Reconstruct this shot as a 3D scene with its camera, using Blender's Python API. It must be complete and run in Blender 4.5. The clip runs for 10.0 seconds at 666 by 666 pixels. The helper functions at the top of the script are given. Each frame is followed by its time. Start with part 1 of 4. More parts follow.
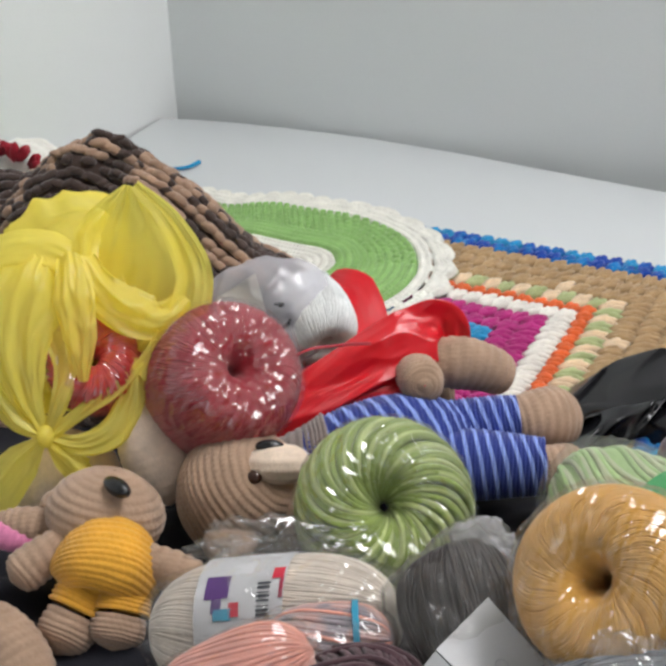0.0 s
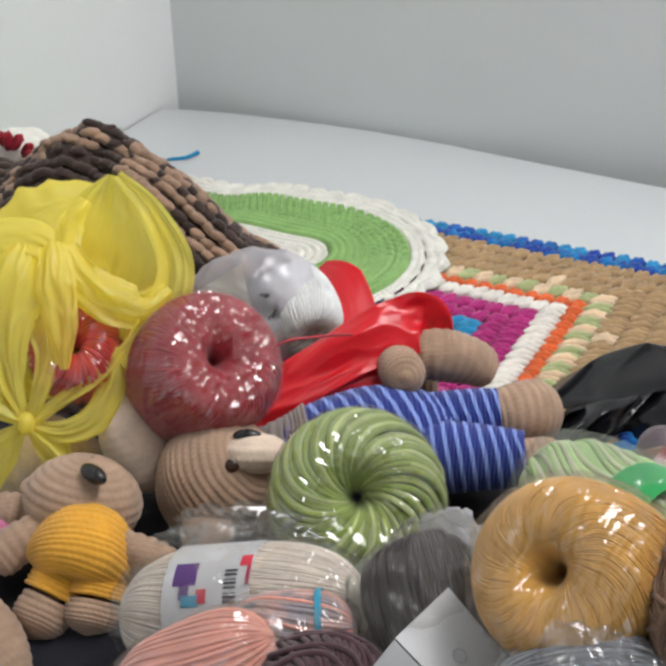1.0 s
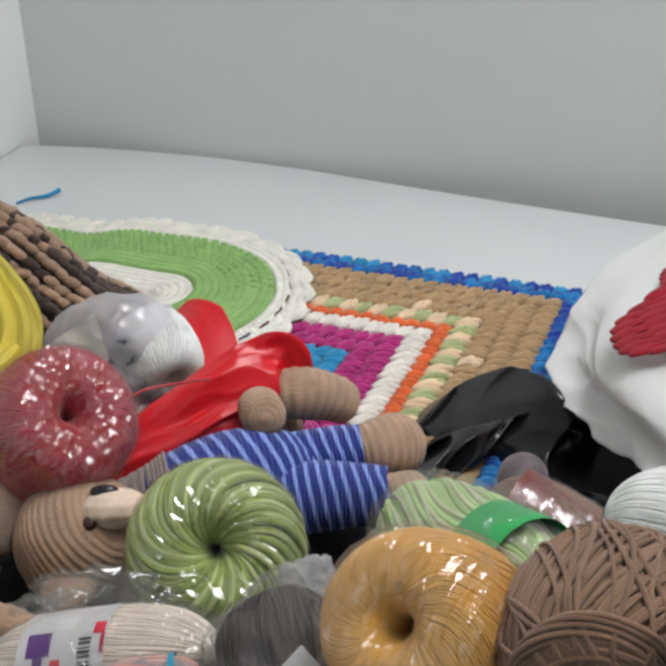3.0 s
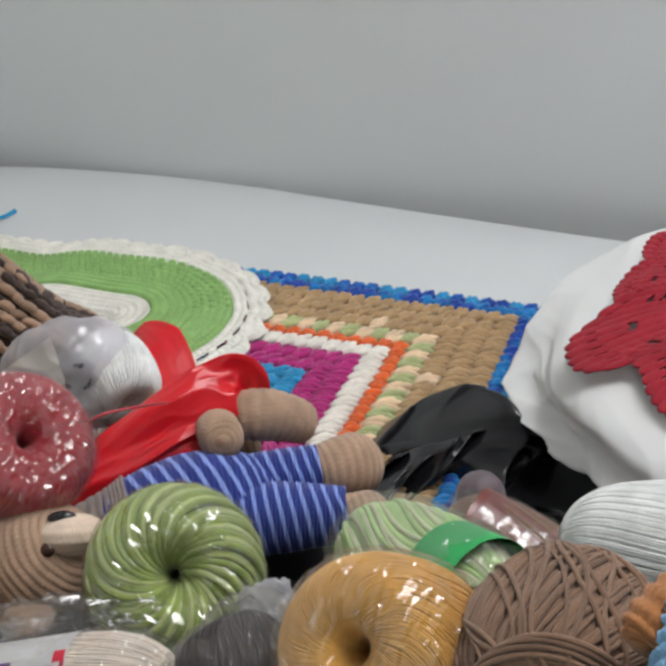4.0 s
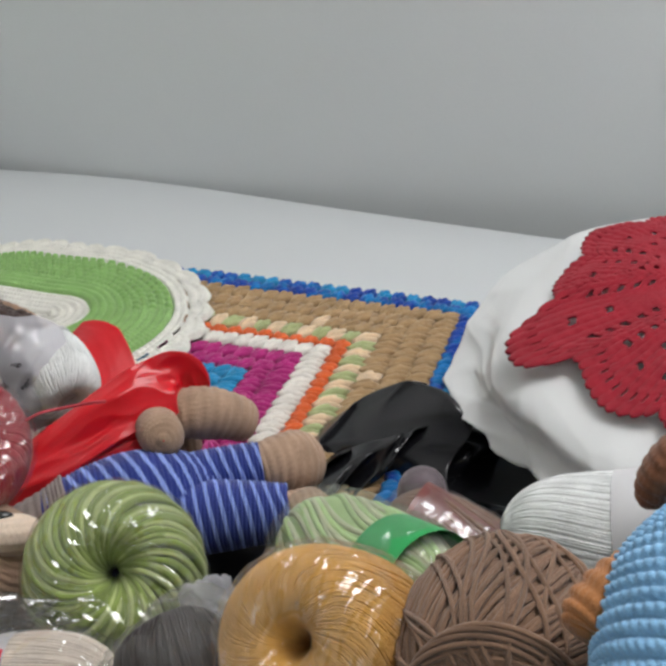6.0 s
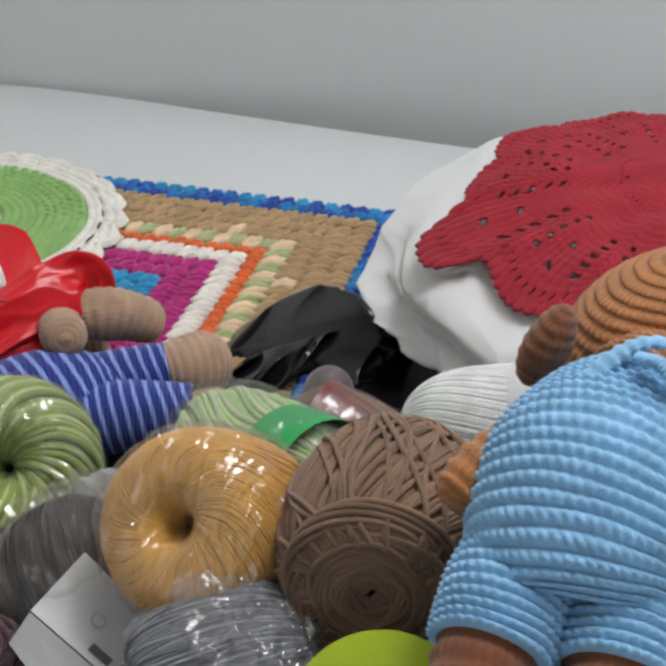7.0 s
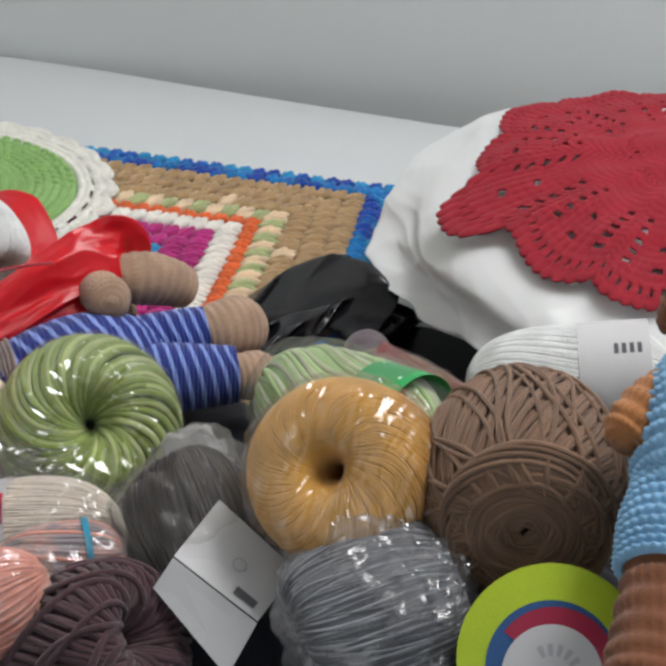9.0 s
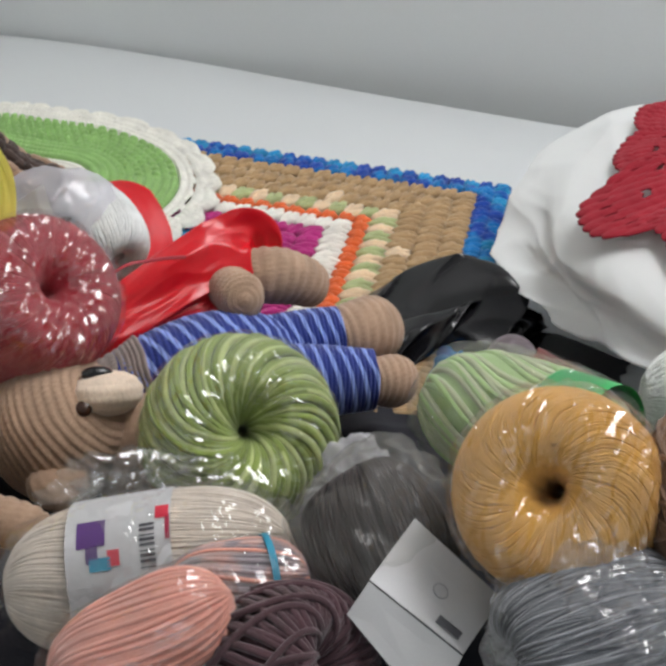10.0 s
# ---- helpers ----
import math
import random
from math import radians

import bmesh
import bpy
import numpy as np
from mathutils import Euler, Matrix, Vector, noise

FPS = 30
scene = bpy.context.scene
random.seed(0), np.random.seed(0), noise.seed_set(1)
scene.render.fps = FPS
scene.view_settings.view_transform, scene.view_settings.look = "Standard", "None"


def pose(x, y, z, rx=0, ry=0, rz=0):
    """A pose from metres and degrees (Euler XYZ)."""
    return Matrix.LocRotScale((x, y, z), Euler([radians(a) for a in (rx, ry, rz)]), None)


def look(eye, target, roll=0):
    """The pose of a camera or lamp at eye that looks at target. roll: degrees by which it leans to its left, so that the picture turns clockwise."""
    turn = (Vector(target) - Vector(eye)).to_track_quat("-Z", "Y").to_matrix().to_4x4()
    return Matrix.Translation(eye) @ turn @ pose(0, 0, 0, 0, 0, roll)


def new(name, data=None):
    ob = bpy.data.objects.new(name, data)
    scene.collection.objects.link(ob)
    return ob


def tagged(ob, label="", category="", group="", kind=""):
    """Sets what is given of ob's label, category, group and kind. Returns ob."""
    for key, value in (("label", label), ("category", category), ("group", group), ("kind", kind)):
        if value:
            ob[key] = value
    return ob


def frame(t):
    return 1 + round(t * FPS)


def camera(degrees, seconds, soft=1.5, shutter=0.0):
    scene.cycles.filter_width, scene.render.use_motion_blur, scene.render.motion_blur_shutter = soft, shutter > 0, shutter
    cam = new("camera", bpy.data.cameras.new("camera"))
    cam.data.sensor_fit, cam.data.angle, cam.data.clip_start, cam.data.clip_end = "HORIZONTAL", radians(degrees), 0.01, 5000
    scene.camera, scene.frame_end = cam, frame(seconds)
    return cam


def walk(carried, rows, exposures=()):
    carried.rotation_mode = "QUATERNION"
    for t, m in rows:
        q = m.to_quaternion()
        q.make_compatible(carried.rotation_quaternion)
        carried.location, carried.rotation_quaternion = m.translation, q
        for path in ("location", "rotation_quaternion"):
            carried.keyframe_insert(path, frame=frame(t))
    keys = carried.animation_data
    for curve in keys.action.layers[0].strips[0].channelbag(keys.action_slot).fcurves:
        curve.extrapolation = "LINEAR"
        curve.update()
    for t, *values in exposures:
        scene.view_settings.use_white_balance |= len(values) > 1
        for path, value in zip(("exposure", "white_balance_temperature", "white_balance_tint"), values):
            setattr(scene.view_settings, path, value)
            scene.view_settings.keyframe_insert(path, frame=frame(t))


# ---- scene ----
cam = camera(28.0, 10.0, soft=3.4)
PATH = [
    (0, (0.539, -0.421, 0.651), (-0.24, 1.144, -0.321), -1.8),
    (0.5, (0.549, -0.422, 0.65), (-0.255, 1.124, -0.331), -1.6),
    (1, (0.564, -0.415, 0.653), (-0.233, 1.134, -0.329), -1.5),
    (1.5, (0.576, -0.402, 0.657), (-0.184, 1.167, -0.324), -0.9),
    (2, (0.581, -0.392, 0.669), (-0.134, 1.199, -0.309), -1.3),
    (2.5, (0.582, -0.389, 0.668), (-0.101, 1.216, -0.311), -1.8),
    (4, (0.588, -0.387, 0.677), (-0.017, 1.261, -0.281), -2.0),
    (4.5, (0.587, -0.385, 0.68), (0.012, 1.274, -0.277), -1.6),
    (5, (0.588, -0.383, 0.68), (0.047, 1.294, -0.267), -1.4),
    (6.5, (0.594, -0.387, 0.655), (0.089, 1.29, -0.311), -0.7),
    (7, (0.617, -0.381, 0.643), (0.186, 1.27, -0.4), 0.2),
    (7.5, (0.623, -0.383, 0.644), (0.272, 1.275, -0.417), 1.7),
    (8, (0.588, -0.404, 0.649), (0.375, 1.281, -0.408), 4.0),
    (8.5, (0.525, -0.427, 0.641), (0.31, 1.256, -0.417), 3.9),
    (9, (0.497, -0.438, 0.64), (0.265, 1.244, -0.417), 4.0),
    (9.5, (0.459, -0.441, 0.63), (0.214, 1.24, -0.426), 5.0),
    (10, (0.408, -0.404, 0.603), (0.138, 1.274, -0.452), 4.5),
]
walk(cam, [(t, look(eye, target, roll)) for t, eye, target, roll in PATH], [(0, 0.26), (2.5, 0.14), (5, 0.0), (7.5, -0.02), (9, 0.05), (10, 0.13)])
scene.view_settings.exposure = 0.0

# ---- world and light ----
world = bpy.data.worlds.new("world")
scene.world = world
world.use_nodes = True
wn = world.node_tree.nodes
sky = wn.new("ShaderNodeTexSky")
sky.sky_type, sky.sun_disc, sky.sun_elevation, sky.sun_rotation = "NISHITA", False, radians(40), radians(80)
wn["Background"].inputs["Strength"].default_value = 0.1
world.node_tree.links.new(sky.outputs[0], wn["Background"].inputs["Color"])


def area(name, m, sx, sy, watts, color):
    data = bpy.data.lights.new(name, "AREA")
    data.shape, data.size, data.size_y, data.energy, data.color = "RECTANGLE", sx, sy, watts, color
    ob = new(name, data)
    ob.matrix_world = m
    return ob


area("window_light", look((1.45, -2.12, 0.85), (0.5, 0.4, 0.1)), 1.3, 1.2, 5.2, (0.93, 0.97, 1.0))
area("ceiling_lamp_light", look((0.95, 0.55, 1.905), (0.9, 0.53, 0)), 1.2, 0.4, 17.8, (0.96, 0.96, 1.0))


# ---- materials ----
def material(name, color, rough=0.8, metal=0.0, fine=None, bump=0.0, vary=0.15, sheen=0.0, coat=0.0, coarse=30.0, island=0.0, second=None, trans=0.0, subsurface=0.0):
    """A principled material with coarse and fine colour variation and a fine relief."""
    m = bpy.data.materials.new(name)
    m.use_nodes = True
    nt = m.node_tree
    n, l = nt.nodes, nt.links
    b = n["Principled BSDF"]
    b.inputs["Roughness"].default_value, b.inputs["Metallic"].default_value = rough, metal
    b.inputs["Sheen Weight"].default_value = sheen
    b.inputs["Coat Weight"].default_value = coat
    b.inputs["Transmission Weight"].default_value = trans
    b.inputs["Subsurface Weight"].default_value = subsurface
    b.inputs["Subsurface Scale"].default_value = 0.01
    co = n.new("ShaderNodeTexCoord")
    big = n.new("ShaderNodeTexNoise")
    big.inputs["Scale"].default_value, big.inputs["Detail"].default_value = coarse, 4
    l.new(co.outputs["Object"], big.inputs["Vector"])
    small = n.new("ShaderNodeTexNoise")
    small.inputs["Scale"].default_value, small.inputs["Detail"].default_value = fine or 900, 3
    l.new(co.outputs["Object"], small.inputs["Vector"])
    add = n.new("ShaderNodeMath")
    add.operation = "ADD"
    l.new(big.outputs["Fac"], add.inputs[0])
    l.new(small.outputs["Fac"], add.inputs[1])
    ramp = n.new("ShaderNodeMapRange")
    ramp.inputs["From Min"].default_value, ramp.inputs["From Max"].default_value = 0.65, 1.35
    ramp.inputs["To Min"].default_value, ramp.inputs["To Max"].default_value = 1 - vary, 1 + vary
    l.new(add.outputs[0], ramp.inputs["Value"])
    value = ramp.outputs[0]
    if island:
        geo = n.new("ShaderNodeNewGeometry")
        r2 = n.new("ShaderNodeMapRange")
        r2.inputs["To Min"].default_value, r2.inputs["To Max"].default_value = 1 - island, 1 + island
        l.new(geo.outputs["Random Per Island"], r2.inputs["Value"])
        mul = n.new("ShaderNodeMath")
        mul.operation = "MULTIPLY"
        l.new(value, mul.inputs[0])
        l.new(r2.outputs[0], mul.inputs[1])
        value = mul.outputs[0]
    hsv = n.new("ShaderNodeHueSaturation")
    hsv.inputs["Color"].default_value = (*color, 1)
    if second:
        pick = n.new("ShaderNodeMix")
        pick.data_type = "RGBA"
        pick.inputs["A"].default_value, pick.inputs["B"].default_value = (*color, 1), (*second, 1)
        step = n.new("ShaderNodeMapRange")
        step.inputs["From Min"].default_value, step.inputs["From Max"].default_value = 0.45, 0.56
        l.new(big.outputs["Fac"], step.inputs["Value"])
        l.new(step.outputs[0], pick.inputs["Factor"])
        l.new(pick.outputs["Result"], hsv.inputs["Color"])
    l.new(value, hsv.inputs["Value"])
    l.new(hsv.outputs["Color"], b.inputs["Base Color"])
    if bump:
        bp = n.new("ShaderNodeBump")
        bp.inputs["Strength"].default_value, bp.inputs["Distance"].default_value = bump, 0.001
        l.new(small.outputs["Fac"], bp.inputs["Height"])
        l.new(bp.outputs["Normal"], b.inputs["Normal"])
    return m


def yarn_mat(name, color, **more):
    return material(name, color, **{**dict(rough=0.92, sheen=0.25, bump=0.6, fine=1400, vary=0.22, coarse=60), **more})


def film_mat(name, tint, cover, gloss_rough=0.08, scale=70.0, strength=0.5, milk=(0.8, 0.8, 0.8), shine=0.1, through_light=0.5):
    """Thin clear plastic film: mostly see-through, a little milky, with glossy crinkles."""
    m = bpy.data.materials.new(name)
    m.use_nodes = True
    n, l = m.node_tree.nodes, m.node_tree.links
    out = n["Material Output"]
    n.remove(n["Principled BSDF"])
    clear, gloss, haze = n.new("ShaderNodeBsdfTransparent"), n.new("ShaderNodeBsdfGlossy"), n.new("ShaderNodeBsdfTranslucent")
    diff = n.new("ShaderNodeBsdfDiffuse")
    clear.inputs["Color"].default_value = (*tint, 1)
    gloss.inputs["Roughness"].default_value = gloss_rough
    haze.inputs["Color"].default_value = diff.inputs["Color"].default_value = (*milk, 1)
    co, vor, noi, bp = n.new("ShaderNodeTexCoord"), n.new("ShaderNodeTexVoronoi"), n.new("ShaderNodeTexNoise"), n.new("ShaderNodeBump")
    vor.inputs["Scale"].default_value = scale
    vor.feature = "F1"
    noi.inputs["Scale"].default_value, noi.inputs["Detail"].default_value = scale * 0.8, 6
    l.new(co.outputs["Object"], vor.inputs["Vector"])
    l.new(co.outputs["Object"], noi.inputs["Vector"])
    add = n.new("ShaderNodeMath")
    add.operation = "ADD"
    l.new(vor.outputs["Distance"], add.inputs[0])
    l.new(noi.outputs["Fac"], add.inputs[1])
    l.new(add.outputs[0], bp.inputs["Height"])
    bp.inputs["Strength"].default_value, bp.inputs["Distance"].default_value = strength, 0.004
    for s in (gloss, diff, haze):
        l.new(bp.outputs["Normal"], s.inputs["Normal"])
    m1, m2, m3 = n.new("ShaderNodeMixShader"), n.new("ShaderNodeMixShader"), n.new("ShaderNodeMixShader")
    l.new(diff.outputs[0], m1.inputs[1])
    l.new(haze.outputs[0], m1.inputs[2])
    m1.inputs[0].default_value = through_light
    m2.inputs[0].default_value = cover
    l.new(clear.outputs[0], m2.inputs[1])
    l.new(m1.outputs[0], m2.inputs[2])
    m3.inputs[0].default_value = shine
    l.new(m2.outputs[0], m3.inputs[1])
    l.new(gloss.outputs[0], m3.inputs[2])
    l.new(m3.outputs[0], out.inputs["Surface"])
    return m


def srgb(r, g, b):
    return tuple(((v / 255 + 0.055) / 1.055) ** 2.4 for v in (r, g, b))


# back wall's weaker light is in its colour: darker than the other walls
WALL_DIM = material("painted_wall_dim", (0.65, 0.67, 0.67), 0.7, fine=260, bump=0.06, vary=0.015, coarse=3)
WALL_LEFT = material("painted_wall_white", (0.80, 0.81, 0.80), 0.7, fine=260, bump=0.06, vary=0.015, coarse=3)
CEIL = material("ceiling_paint", (0.82, 0.82, 0.8), 0.9, vary=0.02, coarse=3)
FLOOR = material("floor_tile", (0.45, 0.43, 0.4), 0.4, vary=0.08, coarse=4)
TABLE = material("white_laminate", (0.62, 0.64, 0.645), 0.32, fine=500, bump=0.02, vary=0.012, coarse=5)
METAL = material("grey_metal", (0.4, 0.4, 0.4), 0.4, 0.8, vary=0.05)
LAMP = bpy.data.materials.new("lamp_glow")
LAMP.use_nodes = True
LAMP.node_tree.nodes["Principled BSDF"].inputs["Emission Color"].default_value = (1, 0.98, 0.94, 1)
LAMP.node_tree.nodes["Principled BSDF"].inputs["Emission Strength"].default_value = 6.0
# near-black so that the filler under the wool reads as deep shade
GAP_SHADE = material("dark_cloth", (0.010, 0.010, 0.016), 0.9, fine=700, bump=0.4, vary=0.4)
GREEN_Y = yarn_mat("green_yarn", srgb(142, 160, 84), island=0.14)
GREEN_L = yarn_mat("pale_green_yarn", srgb(186, 198, 132), island=0.1)
RED_Y = yarn_mat("wine_red_yarn", srgb(168, 38, 52), island=0.1)
GOLD_Y = yarn_mat("gold_yarn", srgb(216, 162, 74), island=0.05)
BROWN_Y = yarn_mat("brown_yarn", srgb(128, 98, 76), island=0.16)
CREAM_Y = yarn_mat("cream_yarn", srgb(226, 212, 196), island=0.05)
GREY_Y = yarn_mat("charcoal_yarn", srgb(42, 33, 31), island=0.15)
SILVER_Y = yarn_mat("silver_yarn", srgb(106, 108, 112), island=0.12)
SILVER_L = yarn_mat("light_silver_yarn", srgb(150, 152, 156), island=0.1)
PLUM_Y = yarn_mat("plum_yarn", srgb(74, 48, 54), island=0.2)
PEACH_Y = yarn_mat("peach_yarn", srgb(228, 158, 140), island=0.1)
MULTI_Y = yarn_mat("variegated_yarn", srgb(196, 160, 152), island=0.25, second=srgb(150, 140, 145))
LGREEN_Y = yarn_mat("mint_green_yarn", srgb(176, 206, 140), island=0.2)
SAGE_Y = yarn_mat("sage_green_yarn", srgb(188, 196, 160), island=0.15)
WHITE_Y = yarn_mat("white_yarn", srgb(228, 230, 228), island=0.04)
MAROON_Y = yarn_mat("maroon_yarn", srgb(140, 40, 56))
TAN_Y = yarn_mat("tan_crochet", srgb(172, 142, 118), island=0.03)
CREAM_C = yarn_mat("cream_crochet", srgb(228, 206, 184))
CARAMEL = yarn_mat("caramel_crochet", srgb(172, 112, 62))
COCOA = yarn_mat("cocoa_crochet", srgb(122, 72, 42))
SKY_C = yarn_mat("sky_blue_crochet", srgb(138, 188, 226))
DEEP_C = yarn_mat("deep_blue_crochet", srgb(48, 92, 150))
MUSTARD = yarn_mat("mustard_crochet", srgb(226, 164, 50))
NAVY_C = yarn_mat("royal_blue_crochet", srgb(32, 52, 132))
PERI_C = yarn_mat("periwinkle_crochet", srgb(140, 162, 226))
GREYTOP = yarn_mat("grey_crochet", srgb(150, 138, 132))
BLACK = material("black_plastic", (0.012, 0.012, 0.013), 0.25, vary=0.1)
EYE = material("brown_eye", (0.05, 0.02, 0.012), 0.1, vary=0.1)
MAT_GREEN = yarn_mat("green_crochet", srgb(142, 184, 108))
MAT_WHITE = yarn_mat("white_crochet", srgb(230, 228, 218))
G_BLUE = yarn_mat("blue_wool", srgb(22, 72, 168), island=0.15, second=srgb(20, 120, 186), coarse=35)
G_TAN = yarn_mat("camel_wool", srgb(176, 146, 106), island=0.1)
G_CREAM = yarn_mat("cream_wool", srgb(232, 206, 172), island=0.1)
G_OLIVE = yarn_mat("pale_olive_wool", srgb(176, 186, 132), island=0.1)
G_ORANGE = yarn_mat("orange_wool", srgb(226, 104, 48), island=0.1)
G_WHITE = yarn_mat("white_wool", srgb(236, 232, 222), island=0.04)
G_MAGENTA = yarn_mat("magenta_wool", srgb(180, 40, 122), island=0.12)
G_CYAN = yarn_mat("cyan_wool", srgb(38, 146, 196), island=0.15)
B_DARK = yarn_mat("dark_brown_wool", srgb(66, 50, 44), island=0.2)
B_LIGHT = yarn_mat("taupe_wool", srgb(164, 134, 112), island=0.15)
DOILY = yarn_mat("crimson_crochet", srgb(150, 18, 38), vary=0.18, sheen=0.08)
BAG_B = material("black_polythene", (0.010, 0.010, 0.012), 0.22, fine=60, bump=0.15, vary=0.2)
SATIN = material("red_satin", srgb(206, 14, 30), 0.3, vary=0.05, coarse=40, fine=500)
PAPER = material("white_paper", (0.56, 0.555, 0.56), 0.55, vary=0.03)
PAPER_G = material("pale_grey_paper", (0.50, 0.50, 0.50), 0.6, vary=0.03)
INK = material("dark_ink", (0.06, 0.06, 0.07), 0.5, vary=0.05)
INK_G = material("grey_ink", (0.4, 0.4, 0.42), 0.5, vary=0.05)
P_PURPLE = material("purple_print", srgb(82, 46, 110), 0.45)
P_TEAL = material("teal_print", srgb(40, 140, 170), 0.45)
P_RED = material("red_print", srgb(200, 36, 60), 0.45)
P_LIME = material("lime_print", srgb(178, 200, 46), 0.4, vary=0.08)
P_BLUE = material("blue_print", srgb(40, 84, 136), 0.4)
P_WINE = material("wine_print", srgb(160, 36, 66), 0.4)
P_GREEN = material("green_print", srgb(40, 158, 84), 0.4, vary=0.1)
P_MAROON = material("maroon_print", srgb(112, 52, 46), 0.3, vary=0.1)
CYAN_T = yarn_mat("cyan_thread", srgb(20, 140, 190))
PINK = yarn_mat("pink_crochet", srgb(222, 130, 170))
BAG_Y = film_mat("yellow_polythene", srgb(252, 240, 110), 0.92, 0.4, 30, 0.10, srgb(255, 244, 124), 0.03, 0.6)
BAG_W = film_mat("white_polythene", (0.9, 0.9, 0.9), 0.98, 0.22, 20, 0.06, (0.88, 0.89, 0.88), 0.06, 0.2)
FILM = film_mat("clear_film", (0.97, 0.97, 0.97), 0.01, 0.05, 120, 0.10, shine=0.13)
FILM_S = film_mat("smooth_clear_film", (0.95, 0.95, 0.95), 0.02, 0.08, 90, 0.15, shine=0.11)
FILM_M = film_mat("milky_film", (0.95, 0.94, 0.97), 0.42, 0.12, 40, 0.15, (0.93, 0.92, 0.96), 0.045)
FILM_H = film_mat("hazy_film", (0.95, 0.95, 0.94), 0.14, 0.3, 60, 0.12, (0.60, 0.58, 0.55), 0.025)
FILM_C = film_mat("crinkled_film", (0.95, 0.95, 0.96), 0.16, 0.07, 160, 0.35, (0.8, 0.8, 0.82), 0.13)
FILM_D = film_mat("dull_film", (0.95, 0.95, 0.94), 0.06, 0.12, 45, 0.2, (0.75, 0.75, 0.73), 0.08)


# ---- mesh tools ----
def unit(v):
    v = np.array(v, float)
    return v / np.linalg.norm(v)


def axes_of(z, hint=(0, 0, 1)):
    """Three unit columns with the third along z."""
    z = unit(z)
    x = np.cross(hint, z)
    if np.linalg.norm(x) < 0.05:
        x = np.cross((1, 0, 0), z)
    x = unit(x)
    return np.stack([x, np.cross(z, x), z], 1)


def wobble(p, scale, seed, octaves=3):
    """Smooth pseudo-noise of points, about -1 to 1."""
    r = np.random.RandomState(seed)
    out = np.zeros(p.shape[:-1])
    amp, total = 1.0, 0.0
    for _ in range(octaves):
        for _ in range(4):
            k = r.normal(size=3) * scale
            out += amp * np.sin(p @ k + r.uniform(0, 6.28))
        total += amp * 2
        scale, amp = scale * 2.1, amp * 0.5
    return out / total


def crease(p, scale, seed, octaves=3):
    """Folded noise with sharp ridges, 0 to 1."""
    r = np.random.RandomState(seed)
    out = np.zeros(p.shape[:-1])
    amp, total = 1.0, 0.0
    for o in range(octaves):
        out += amp * (1 - np.abs(wobble(p, scale, seed + 17 * o, 1)))
        total += amp
        scale, amp = scale * 1.9, amp * 0.55
    return out / total


